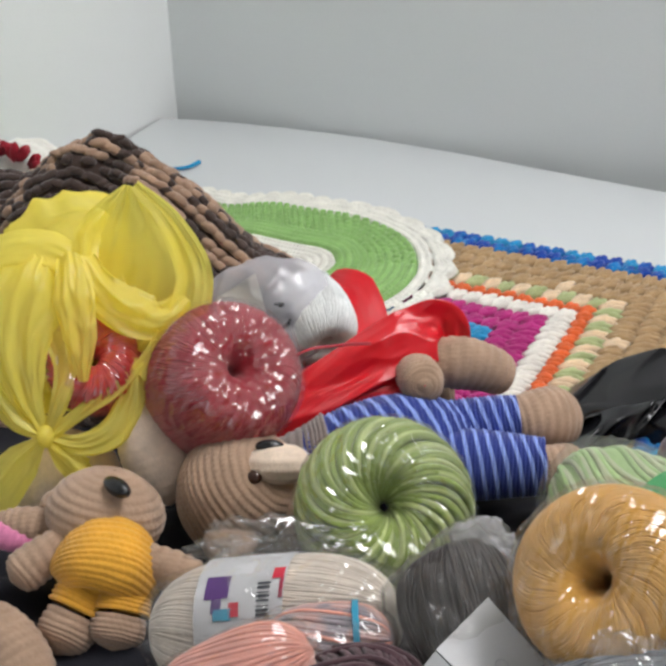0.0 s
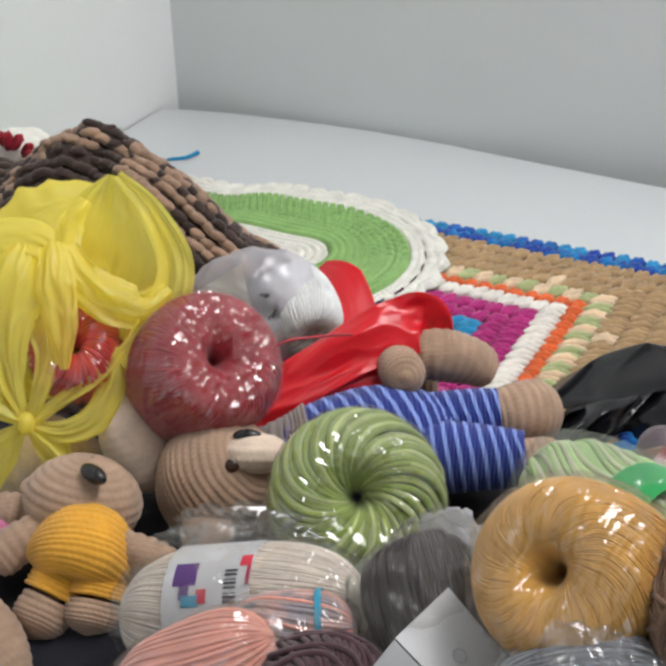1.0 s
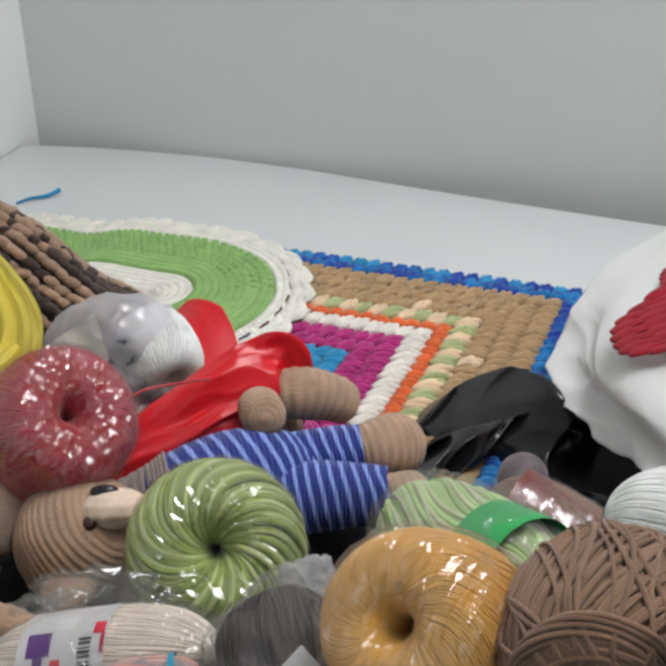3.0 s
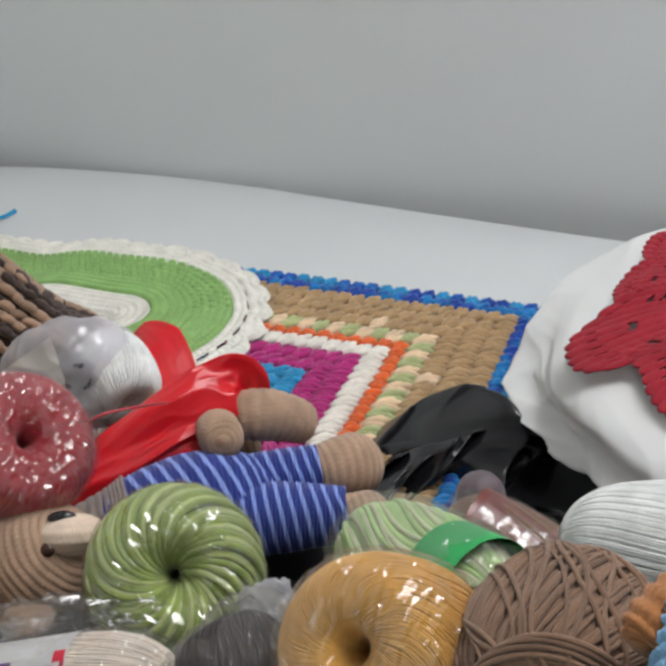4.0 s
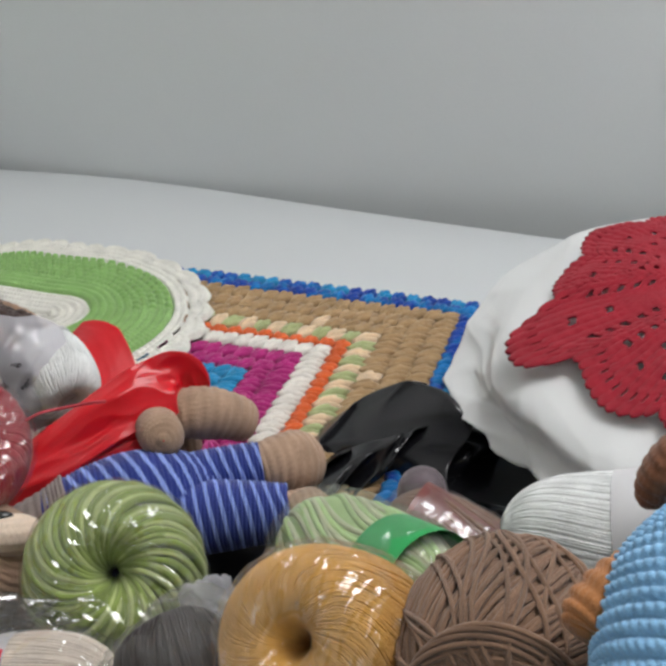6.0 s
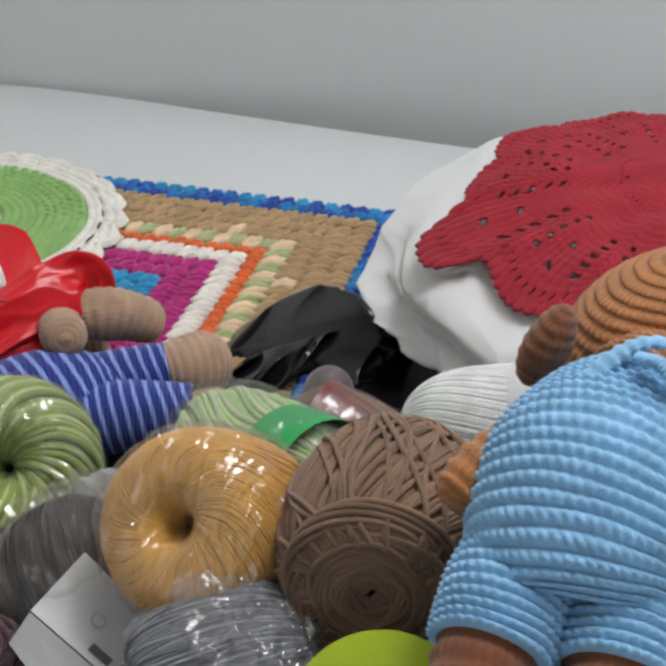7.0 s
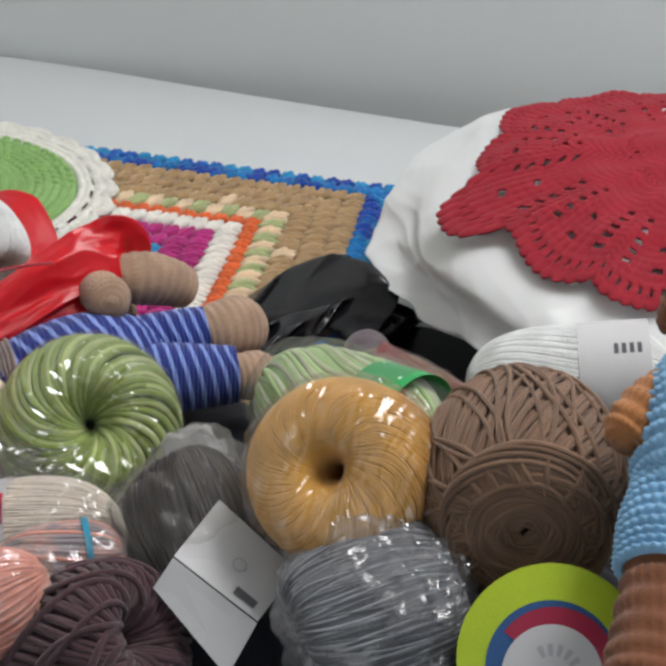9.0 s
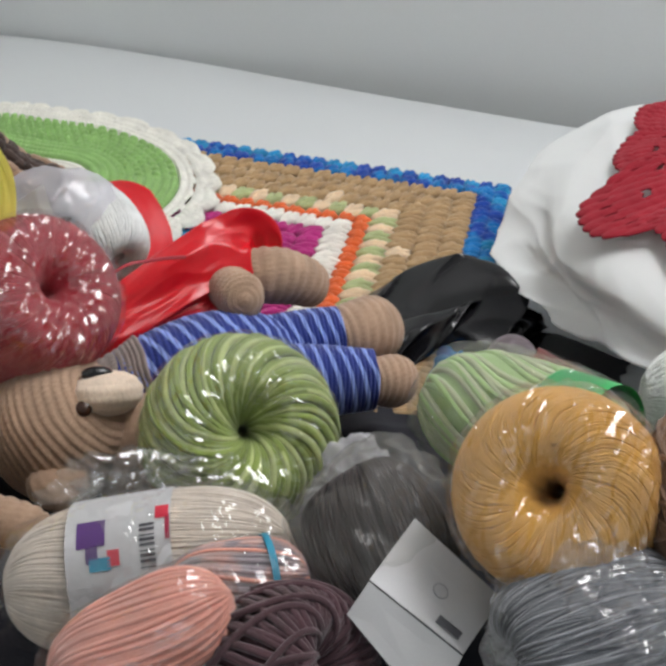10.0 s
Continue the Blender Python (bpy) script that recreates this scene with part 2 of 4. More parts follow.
class Shape:
    """Gathers surfaces into one mesh."""

    def __init__(self):
        self.v, self.f, self.m, self.n = [], [], [], 0

    def surface(self, p, mat=0, wrap_u=False, wrap_v=False, face_mat=None, keep=None):
        """p: points (nu, nv, 3)."""
        nu, nv = p.shape[:2]
        idx = np.arange(nu * nv).reshape(nu, nv) + self.n
        a = np.vstack([idx, idx[:1]]) if wrap_u else idx
        a = np.hstack([a, a[:, :1]]) if wrap_v else a
        q = np.stack([a[:-1, :-1], a[1:, :-1], a[1:, 1:], a[:-1, 1:]], -1)
        mm = np.full(q.shape[:2], mat) if face_mat is None else face_mat(*np.meshgrid(np.arange(q.shape[0]), np.arange(q.shape[1]), indexing="ij"))
        q, mm = q.reshape(-1, 4), np.asarray(mm).reshape(-1)
        if keep is not None:
            k = keep(*np.meshgrid(np.arange(a.shape[0] - 1), np.arange(a.shape[1] - 1), indexing="ij")).reshape(-1)
            q, mm = q[k], mm[k]
        self.v.append(p.reshape(-1, 3))
        self.f.append(q)
        self.m.append(mm)
        self.n += nu * nv
        return self

    def tube(self, pts, radius, sides=6, mat=0, closed=False, flat=1.0):
        pts = np.asarray(pts, float)
        t = np.gradient(pts, axis=0) if not closed else np.roll(pts, -1, 0) - np.roll(pts, 1, 0)
        t /= np.linalg.norm(t, axis=1)[:, None] + 1e-12
        ref = np.array((0.31, 0.22, 0.93)) if abs(t.mean(0) @ (0.31, 0.22, 0.93)) < 0.9 else np.array((0.9, -0.3, 0.2))
        x = np.cross(ref, t)
        x /= np.linalg.norm(x, axis=1)[:, None] + 1e-12
        y = np.cross(t, x)
        r = np.broadcast_to(np.asarray(radius, float), (len(pts),))[:, None, None]
        a = np.linspace(0, 2 * np.pi, sides, endpoint=False)
        p = pts[:, None] + r * (np.cos(a)[None, :, None] * x[:, None] + flat * np.sin(a)[None, :, None] * y[:, None])
        return self.surface(p, mat, wrap_u=closed, wrap_v=True)

    def ball(self, c, r, mat=0, turn=None, nu=16, nv=10):
        """A smooth ellipsoid of radii r."""
        v, u = np.meshgrid(np.linspace(0.02, np.pi - 0.02, nv), np.linspace(0, 2 * np.pi, nu, endpoint=False), indexing="ij")
        p = np.stack([np.sin(v) * np.cos(u), np.sin(v) * np.sin(u), np.cos(v)], -1) * np.asarray(r)
        if turn is not None:
            p = p @ np.asarray(turn).T
        return self.surface(p + np.asarray(c), mat, wrap_v=True)

    def knit(self, spine, radii, rows, stitches, amp=0.0006, mat=0, flat=1.0, side=None, band=None, dense=(5, 4), nub=0.3, skew=0.0):
        """A crocheted limb or body along a spine, with rows of stitches in relief. band: row -> material."""
        spine, radii = np.asarray(spine, float), np.asarray(radii, float)
        n = max(rows * dense[0], 12)
        s = np.linspace(0, 1, n)
        k = np.linspace(0, 1, len(spine))
        pts = np.stack([smooth_line(s, k, spine[:, i]) for i in range(3)], 1)
        rad = np.maximum(smooth_line(s, k, radii), 0.0002)
        t = np.gradient(pts, axis=0)
        t /= np.linalg.norm(t, axis=1)[:, None]
        ref = np.array(side if side is not None else (0.31, 0.22, 0.93))
        x = np.cross(ref, t)
        x /= np.linalg.norm(x, axis=1)[:, None] + 1e-9
        y = np.cross(t, x)
        a = np.linspace(0, 2 * np.pi, stitches * dense[1], endpoint=False)
        row = s * rows
        st = a / (2 * np.pi) * stitches
        w = np.abs(np.sin(np.pi * row))[:, None] ** 0.5
        b = np.abs(np.sin(np.pi * (st[None, :] + 0.5 * np.floor(row)[:, None] + 0.25 * (row % 1)[:, None])))
        h = amp * (w * (1 - nub + nub * b) - 0.5) * np.minimum(1, rad / 0.006)[:, None]
        r = rad[:, None] + h
        p = pts[:, None] + r[..., None] * (np.cos(a)[None, :, None] * x[:, None] + flat * np.sin(a)[None, :, None] * y[:, None])
        p = p + 0.0006 * wobble(p, 60, 5)[..., None]
        slant = skew * np.sin(a + 0.8)
        fm = None if band is None else (lambda i, j: np.vectorize(band)(np.floor(i / n * rows + slant[j] + 60).astype(int)))
        return self.surface(p, mat, wrap_v=True, face_mat=fm)

    def knit_ball(self, c, axis, length, width, rows, stitches, amp=0.0006, mat=0, flat=1.0, side=None, band=None, dense=(5, 4), nub=0.3):
        """A crocheted ellipsoid with its rows round the axis."""
        ax = unit(axis)
        a = np.linspace(0.03, np.pi - 0.03, 15)
        spine = np.asarray(c) - np.cos(a)[:, None] * ax * length / 2
        return self.knit_spine(spine, np.sin(a) * width / 2, rows, stitches, amp, mat, flat, side, band, dense, nub)

    def knit_spine(self, spine, radii, rows, stitches, amp, mat, flat, side, band, dense, nub):
        d = np.r_[0, np.cumsum(np.hypot(np.linalg.norm(np.diff(spine, axis=0), axis=1), np.diff(radii)))]
        d /= d[-1]
        s = np.linspace(0, 1, 15)
        sp = np.stack([np.interp(s, d, spine[:, i]) for i in range(3)], 1)
        return self.knit(sp, np.interp(s, d, radii), rows, stitches, amp, mat, flat, side, band, dense, nub)

    def puff(self, c, length, width, height, way, up, mat=0):
        """One plump stitch cluster: a small ellipsoid along a way."""
        way, up = unit(way), unit(up)
        side = np.cross(up, way)
        return self.ball(c, (length / 2, width / 2, height / 2), mat, np.stack([way, side, up], 1), 8, 6)

    def plate(self, corners, thick, mat=0):
        """A thin slab on four corners in order."""
        q = np.asarray(corners, float)
        n = unit(np.cross(q[1] - q[0], q[3] - q[0])) * thick
        self.v.append(np.vstack([q, q + n]))
        i = self.n
        self.f.append(np.array([[3, 2, 1, 0], [4, 5, 6, 7], [0, 1, 5, 4], [1, 2, 6, 5], [2, 3, 7, 6], [3, 0, 4, 7]]) + i)
        self.m.append(np.full(6, mat))
        self.n += 8
        return self

    def box(self, lo, hi, mat=0):
        (a, b, c), (d, e, f) = lo, hi
        return self.plate([(a, b, c), (d, b, c), (d, e, c), (a, e, c)], f - c, mat)

    def done(self, name, mats, parent=None, smooth=True, label=""):
        me = bpy.data.meshes.new(name)
        v, f, m = np.vstack(self.v), np.vstack(self.f), np.concatenate(self.m)
        me.from_pydata(v.tolist(), [], f.tolist())
        for q in mats if isinstance(mats, (list, tuple)) else [mats]:
            me.materials.append(q)
        me.polygons.foreach_set("material_index", m.astype(np.int32))
        me.polygons.foreach_set("use_smooth", np.full(len(f), smooth))
        me.update()
        ob = new(name, me)
        ob.parent = parent
        if label:
            tagged(ob, label)
        return ob


def smooth_line(s, k, y):
    """A smooth curve through points (cubic Hermite with mean slopes)."""
    y = np.asarray(y, float)
    m = np.gradient(y, k)
    i = np.clip(np.searchsorted(k, s, side="right") - 1, 0, len(k) - 2)
    h = k[i + 1] - k[i]
    t = (s - k[i]) / h
    return (2 * t**3 - 3 * t**2 + 1) * y[i] + (t**3 - 2 * t**2 + t) * h * m[i] + (-2 * t**3 + 3 * t**2) * y[i + 1] + (t**3 - t**2) * h * m[i + 1]


def curve_pts(points, n):
    points = np.asarray(points, float)
    k, s = np.linspace(0, 1, len(points)), np.linspace(0, 1, n)
    return np.stack([smooth_line(s, k, points[:, i]) for i in range(3)], 1)


def sphere_grid(nu, nv):
    v, u = np.meshgrid(np.linspace(0.01, np.pi - 0.01, nv), np.linspace(0, 2 * np.pi, nu, endpoint=False), indexing="ij")
    return np.stack([np.sin(v) * np.cos(u), np.sin(v) * np.sin(u), np.cos(v)], -1)


def crumple(shape, c, r, turn, mat=0, amp=0.06, scale=3.0, seed=1, nu=120, nv=70, power=1.0, pull=None):
    """A crumpled bag-like ellipsoid: folds and creases on a rounded body."""
    d = sphere_grid(nu, nv)
    q = np.sign(d) * np.abs(d) ** power
    k = 1 + amp * (wobble(d, scale, seed, 2) + 1.2 * (crease(d, scale * 1.3, seed + 3, 3) - 0.6))
    p = q * k[..., None] * np.asarray(r)
    if pull is not None:
        p = pull(d, p)
    shape.surface(p @ np.asarray(turn).T + np.asarray(c), mat, wrap_v=True)
    return shape


# ---- room and table ----
def box_ob(name, lo, hi, mat, label="", category="", kind="structure"):
    return tagged(Shape().box(lo, hi).done(name, mat, smooth=False), label, category, "", kind)


WX, WY = -0.484, 1.147
box_ob("wall_north", (WX - 0.1, WY, -0.75), (2.5, WY + 0.1, 2.0), WALL_DIM, "painted wall behind the table, its dimmer light put into the grey tone", "wall")
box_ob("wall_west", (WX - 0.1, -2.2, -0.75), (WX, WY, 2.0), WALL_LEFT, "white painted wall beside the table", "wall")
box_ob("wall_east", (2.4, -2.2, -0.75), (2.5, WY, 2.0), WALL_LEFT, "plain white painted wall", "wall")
south = Shape()
for lo, hi in (((WX - 0.1, -2.3, -0.75), (2.5, -2.2, 0.2)), ((WX - 0.1, -2.3, 1.5), (2.5, -2.2, 2.0)), ((WX - 0.1, -2.3, 0.2), (0.75, -2.2, 1.5)), ((2.15, -2.3, 0.2), (2.5, -2.2, 1.5))):
    south.box(lo, hi)
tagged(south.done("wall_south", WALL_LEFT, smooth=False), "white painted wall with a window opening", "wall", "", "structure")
box_ob("floor", (WX - 0.1, -2.3, -0.85), (2.5, WY + 0.1, -0.75), FLOOR, "plain beige tiled floor", "floor")
box_ob("ceiling", (WX - 0.1, -2.3, 2.0), (2.5, WY + 0.1, 2.1), CEIL, "plain white ceiling", "ceiling")
lamp = tagged(Shape().box((0.33, 0.33, 1.93), (1.57, 0.77, 2.0)).done("ceiling_light", METAL, smooth=False), "flat rectangular ceiling light", "ceiling light")
Shape().box((0.35, 0.35, 1.924), (1.55, 0.75, 1.93)).done("diffuser", LAMP, lamp, False)

# table with a slightly bowed rear edge and rounded rim
tb = Shape()
xs = np.linspace(WX + 0.004, 1.7, 160)
back = np.interp(xs, (-0.48, -0.44, -0.38, -0.3, -0.24, -0.17, -0.05, 0.08, 0.22, 0.39, 0.6, 1.7), (1.104, 1.115, 1.126, 1.134, 1.138, 1.140, 1.134, 1.120, 1.107, 1.094, 1.084, 1.06))
prof = [(0.0, -0.03), (0.0, -0.004), (0.0015, -0.0012), (0.005, 0.0)]
rows_ = []
for inset, z in prof:
    rows_.append(np.stack([xs, back - inset, np.full_like(xs, z)], 1))
for y in np.linspace(0.95, -0.75, 18):
    rows_.append(np.stack([xs, np.full_like(xs, y), np.zeros_like(xs)], 1))
rows_.append(np.stack([xs, np.full_like(xs, -0.755), np.full_like(xs, -0.004)], 1))
rows_.append(np.stack([xs, np.full_like(xs, -0.755), np.full_like(xs, -0.03)], 1))
rows_.append(np.stack([xs, back, np.full_like(xs, -0.03)], 1))
tb.surface(np.array(rows_))
table = tagged(tb.done("table", TABLE), "large white laminate table against the wall", "table")
for x, y in ((-0.4, -0.65), (1.6, -0.65), (-0.4, 0.95), (1.6, 0.95)):
    Shape().box((x, y, -0.75), (x + 0.05, y + 0.05, -0.03)).done("leg", METAL, table, False)

# ---- added filler mound under the wool, near-black for the shaded gaps ----
def step(a, b, x):
    t = np.clip((x - a) / (b - a), 0, 1)
    return t * t * (3 - 2 * t)


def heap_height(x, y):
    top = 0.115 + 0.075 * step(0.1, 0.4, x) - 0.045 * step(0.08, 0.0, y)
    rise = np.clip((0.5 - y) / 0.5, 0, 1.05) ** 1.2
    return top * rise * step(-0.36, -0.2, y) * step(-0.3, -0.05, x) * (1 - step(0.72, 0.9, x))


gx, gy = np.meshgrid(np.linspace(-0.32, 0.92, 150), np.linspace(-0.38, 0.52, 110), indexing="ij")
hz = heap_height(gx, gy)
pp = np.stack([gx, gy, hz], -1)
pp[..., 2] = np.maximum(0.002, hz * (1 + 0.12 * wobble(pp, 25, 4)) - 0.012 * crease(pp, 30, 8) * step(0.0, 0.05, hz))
tagged(Shape().surface(pp, keep=lambda i, j: hz[i, j] > 0.004).done("dark_cloth", GAP_SHADE), "added near-black filler mound, standing in for the shade between the wool", "cloth")


# ---- yarn balls ----
def donut(c, axis, R, H, r0, n_theta, n_phi, grow=0.0, hint=(0, 0, 1), square=0.85):
    ax = axes_of(axis, hint)
    ph, th = np.meshgrid(np.linspace(0, 2 * np.pi, n_phi, endpoint=False), np.linspace(0, 2 * np.pi, n_theta, endpoint=False), indexing="ij")
    return donut_points(c, ax, R, H, r0, th, ph, grow, square)


def donut_points(c, ax, R, H, r0, th, ph, grow=0.0, square=0.85):
    cp, sp = np.cos(ph), np.sin(ph)
    cp, sp = np.sign(cp) * np.abs(cp) ** square, np.sign(sp) * np.abs(sp) ** square
    rho = (R + r0) / 2 + ((R - r0) / 2 + grow) * cp
    local = np.stack([rho * np.cos(th), rho * np.sin(th), (H + grow) * sp], -1)
    return local @ ax.T + np.asarray(c)


def yarn_ball(name, label, c, axis, R, H, r0, mats, strands=60, twist=1.0, thick=0.0016, wrap=None, seed=0, layers=1, square=0.85, light_every=0, group="", wrap_gap=0.0024, spiral=0, loose=None, crinkle=0.1):
    """A centre-pull ball: strands wound through the hole on a full body, in a plastic wrapper where it has one."""
    r = np.random.RandomState(seed)
    s = Shape()
    ax = axes_of(axis)
    for layer in range(layers):
        tw = twist * (1 if layer % 2 == 0 else -0.8)
        count = strands if layer == 0 else strands // 3
        for i in range(count):
            t0 = 2 * np.pi * (i + 0.5 * r.rand()) / count
            ph = np.linspace(-2.9, 2.9, 46)
            th = t0 + tw * (0.75 + 0.5 * r.rand() if layer else 1) * ph / np.pi + (0.05 + 0.12 * layer) * np.sin(2 * ph + r.rand() * 6)
            g = thick * (0.15 + (0.5 if strands < 150 else 0.2) * r.rand() + 0.9 * layer)
            s.tube(donut_points(c, ax, R, H, r0, th, ph, g - thick * 0.6, square), thick * (0.85 + 0.3 * r.rand()), 6, 1 if light_every and i % light_every == 0 else 0)
    for i in range(spiral):
        a = np.linspace(0, 2 * np.pi, 60, endpoint=False)
        k = (i + 0.5) / spiral
        rr = (r0 + (R * 0.86 - r0) * k) * (1 + 0.05 * np.sin(2 * a + i * 0.7))
        zz = (H * (1 - 0.22 * k**4) + thick * (1.9 + 1.0 * r.rand())) * np.ones_like(a) - 0.006 * (1 - k) ** 2
        off = thick * 1.2 * np.sin(a * 3 + i)
        s.tube(np.stack([rr * np.cos(a) + off, rr * np.sin(a), zz], -1) @ ax.T + np.asarray(c), thick * 1.15, 6, 0, True)
    sink = 1.0 if strands < 150 else 0.45
    core = Shape().surface(donut(c, axis, R - thick * sink, H - thick * sink, max(r0 - thick * 0.3, 0.001), 64, 40, square=square), 0, True, True)
    ob = tagged(core.done(name, mats), label, "yarn ball", group)
    tagged(s.done("winding", mats, ob), kind="stuff")
    if wrap:
        p = donut(c, axis, R + wrap_gap, H + wrap_gap, max(r0 * 0.75, 0.002), 260, 150, square=square)
        d = p - np.asarray(c)
        near = np.clip(1.25 - np.linalg.norm(d - ax[:, 2] * H, axis=-1) / R, 0, 1)  # gathers round the hole
        p = p + unit_rows(d) * (0.0026 * (crease(d, 120, seed + 5, 2) - 0.35) + 0.0022 * (crinkle + near) * (crease(d, 250, seed + 8, 1) - 0.45)).clip(-0.0008)[..., None]
        Shape().surface(p, 0, True, True).done("plastic_wrapper", wrap, ob, False, "crinkled clear plastic wrapper")
    if loose:
        tv = np.stack([np.array((0.96, 0.27, 0.05)), np.array((-0.16, 0.5, 0.85)), np.array((0.2, -0.83, 0.52))], 1)
        crumple(Shape(), c, np.array((R, R, R)) * loose[1], tv, 0, 0.13, 4.2, seed + 40, 150, 90).done("plastic_bag", loose[0], ob, loose[0] is not FILM_C, "loose crinkled clear plastic bag")
    return ob


def unit_rows(d):
    return d / (np.linalg.norm(d, axis=-1, keepdims=True) + 1e-9)


YG = "yarn in the heap"
yarn_ball("yarn_ball", "variegated green yarn ball in clear plastic wrap", (0.259, 0.206, 0.142), (0.357, -0.704, 0.615), 0.0555, 0.046, 0.0042, [GREEN_Y, GREEN_L], 60, 1.75, 0.0025, FILM, 1, 1, 0.9, 3, YG)
yarn_ball("yarn_ball", "wine-red yarn ball in shiny clear plastic wrap", (0.102, 0.273, 0.16), (0.654, -0.326, 0.677), 0.0535, 0.046, 0.0030, [RED_Y], 280, 0.6, 0.0007, FILM, 2, 1, 0.75, 0, YG, crinkle=0.15)
yarn_ball("yarn_ball", "golden-yellow yarn ball in clear plastic wrap", (0.4395, 0.080, 0.2345), (-0.21, -0.68, 0.57), 0.0462, 0.043, 0.0036, [GOLD_Y], 260, 1.7, 0.0008, FILM, 3, 1, 0.72, 0, YG, crinkle=0.6)
yarn_ball("yarn_ball", "unwrapped taupe-brown yarn ball with loose strands", (0.522, 0.084, 0.245), (0.06, -0.97, 0.10), 0.049, 0.047, 0.003, [BROWN_Y], 120, 1.3, 0.0013, None, 4, 2, 0.88, 0, YG, spiral=26)
yarn_ball("yarn_ball", "plum-brown yarn ball without wrapper", (0.326, 0.008, 0.158), (0.75, -0.1, 0.6), 0.041, 0.040, 0.006, [PLUM_Y], 70, 1.5, 0.0018, None, 5, 2, 0.9, 0, YG)
yarn_ball("yarn_ball", "silver-grey yarn ball in clear plastic wrap", (0.462, 0.024, 0.202), (0.80, 0.50, 0.25), 0.040, 0.038, 0.005, [SILVER_Y, SILVER_L], 170, 0.45, 0.0007, None, 6, 1, 0.9, 3, YG, loose=(FILM_C, 1.12))
yarn_ball("yarn_ball", "charcoal yarn ball in a dull plastic bag", (0.360, 0.084, 0.186), (-0.6, 0.5, 0.4), 0.033, 0.032, 0.003, [GREY_Y], 90, 0.9, 0.0011, None, 7, 1, 0.9, 0, YG, loose=(FILM_H, 1.36))
yarn_ball("yarn_ball", "maroon yarn ball beside the blue doll", (0.695, 0.075, 0.285), (0.2, -0.5, 0.8), 0.04, 0.036, 0.005, [MAROON_Y], 90, 0.9, 0.0012, None, 8, 1, 0.9, 0, YG)
yarn_ball("yarn_ball", "white yarn ball in crinkled clear plastic", (0.672, 0.0, 0.245), (0.1, -0.5, 0.85), 0.038, 0.035, 0.005, [WHITE_Y], 60, 0.6, 0.0017, FILM, 9, 1, 0.9, 0, YG)

# ball with a round lime label on its end
AX_L = unit((0.06, -0.80, 0.60))
lime = yarn_ball("yarn_ball", "grey yarn ball with a round lime-green paper label", (0.541, 0.010, 0.208), AX_L, 0.036, 0.028, 0.006, [SILVER_Y], 70, 0.8, 0.0012, None, 10, 1, 0.8, 0, YG)
axl = axes_of(AX_L)


def disc_part(name, r_in, r_out, lift, a0, a1, mat, parent, c, label="", shift=(0, 0)):
    r, a = np.meshgrid(np.linspace(r_in, r_out, 4), np.linspace(a0, a1, 64), indexing="ij")
    p = np.stack([r * np.cos(a) + shift[0], r * np.sin(a) + shift[1], lift - 0.10 * (r / 0.04) ** 2 * 0.03 + 0 * r], -1) @ axl.T + np.asarray(c)
    return Shape().surface(p).done(name, mat, parent, True, label)


LC = (0.541, 0.010, 0.208)
disc_part("label_disc", 0.0, 0.0410, 0.0325, 0, 2 * np.pi, P_LIME, lime, LC, "lime-green round paper label")
disc_part("label_ring", 0.0, 0.0285, 0.0330, 0, 2 * np.pi, P_BLUE, lime, LC, "blue printed ring", (0, -0.003))
disc_part("label_band", 0.0, 0.0268, 0.0334, 0.2, 2.6, P_WINE, lime, LC, "wine-red printed arc", (0.001, -0.004))
disc_part("label_face", 0.0, 0.0215, 0.0338, 0, 2 * np.pi, PAPER, lime, LC, "white label centre", (0.0, -0.006))
for i in range(5):
    disc_part("print_bar", 0.0085, 0.0135, 0.0342, 2.2 - i * 0.36, 2.0 - i * 0.36, INK_G, lime, LC, "", (0, -0.006))


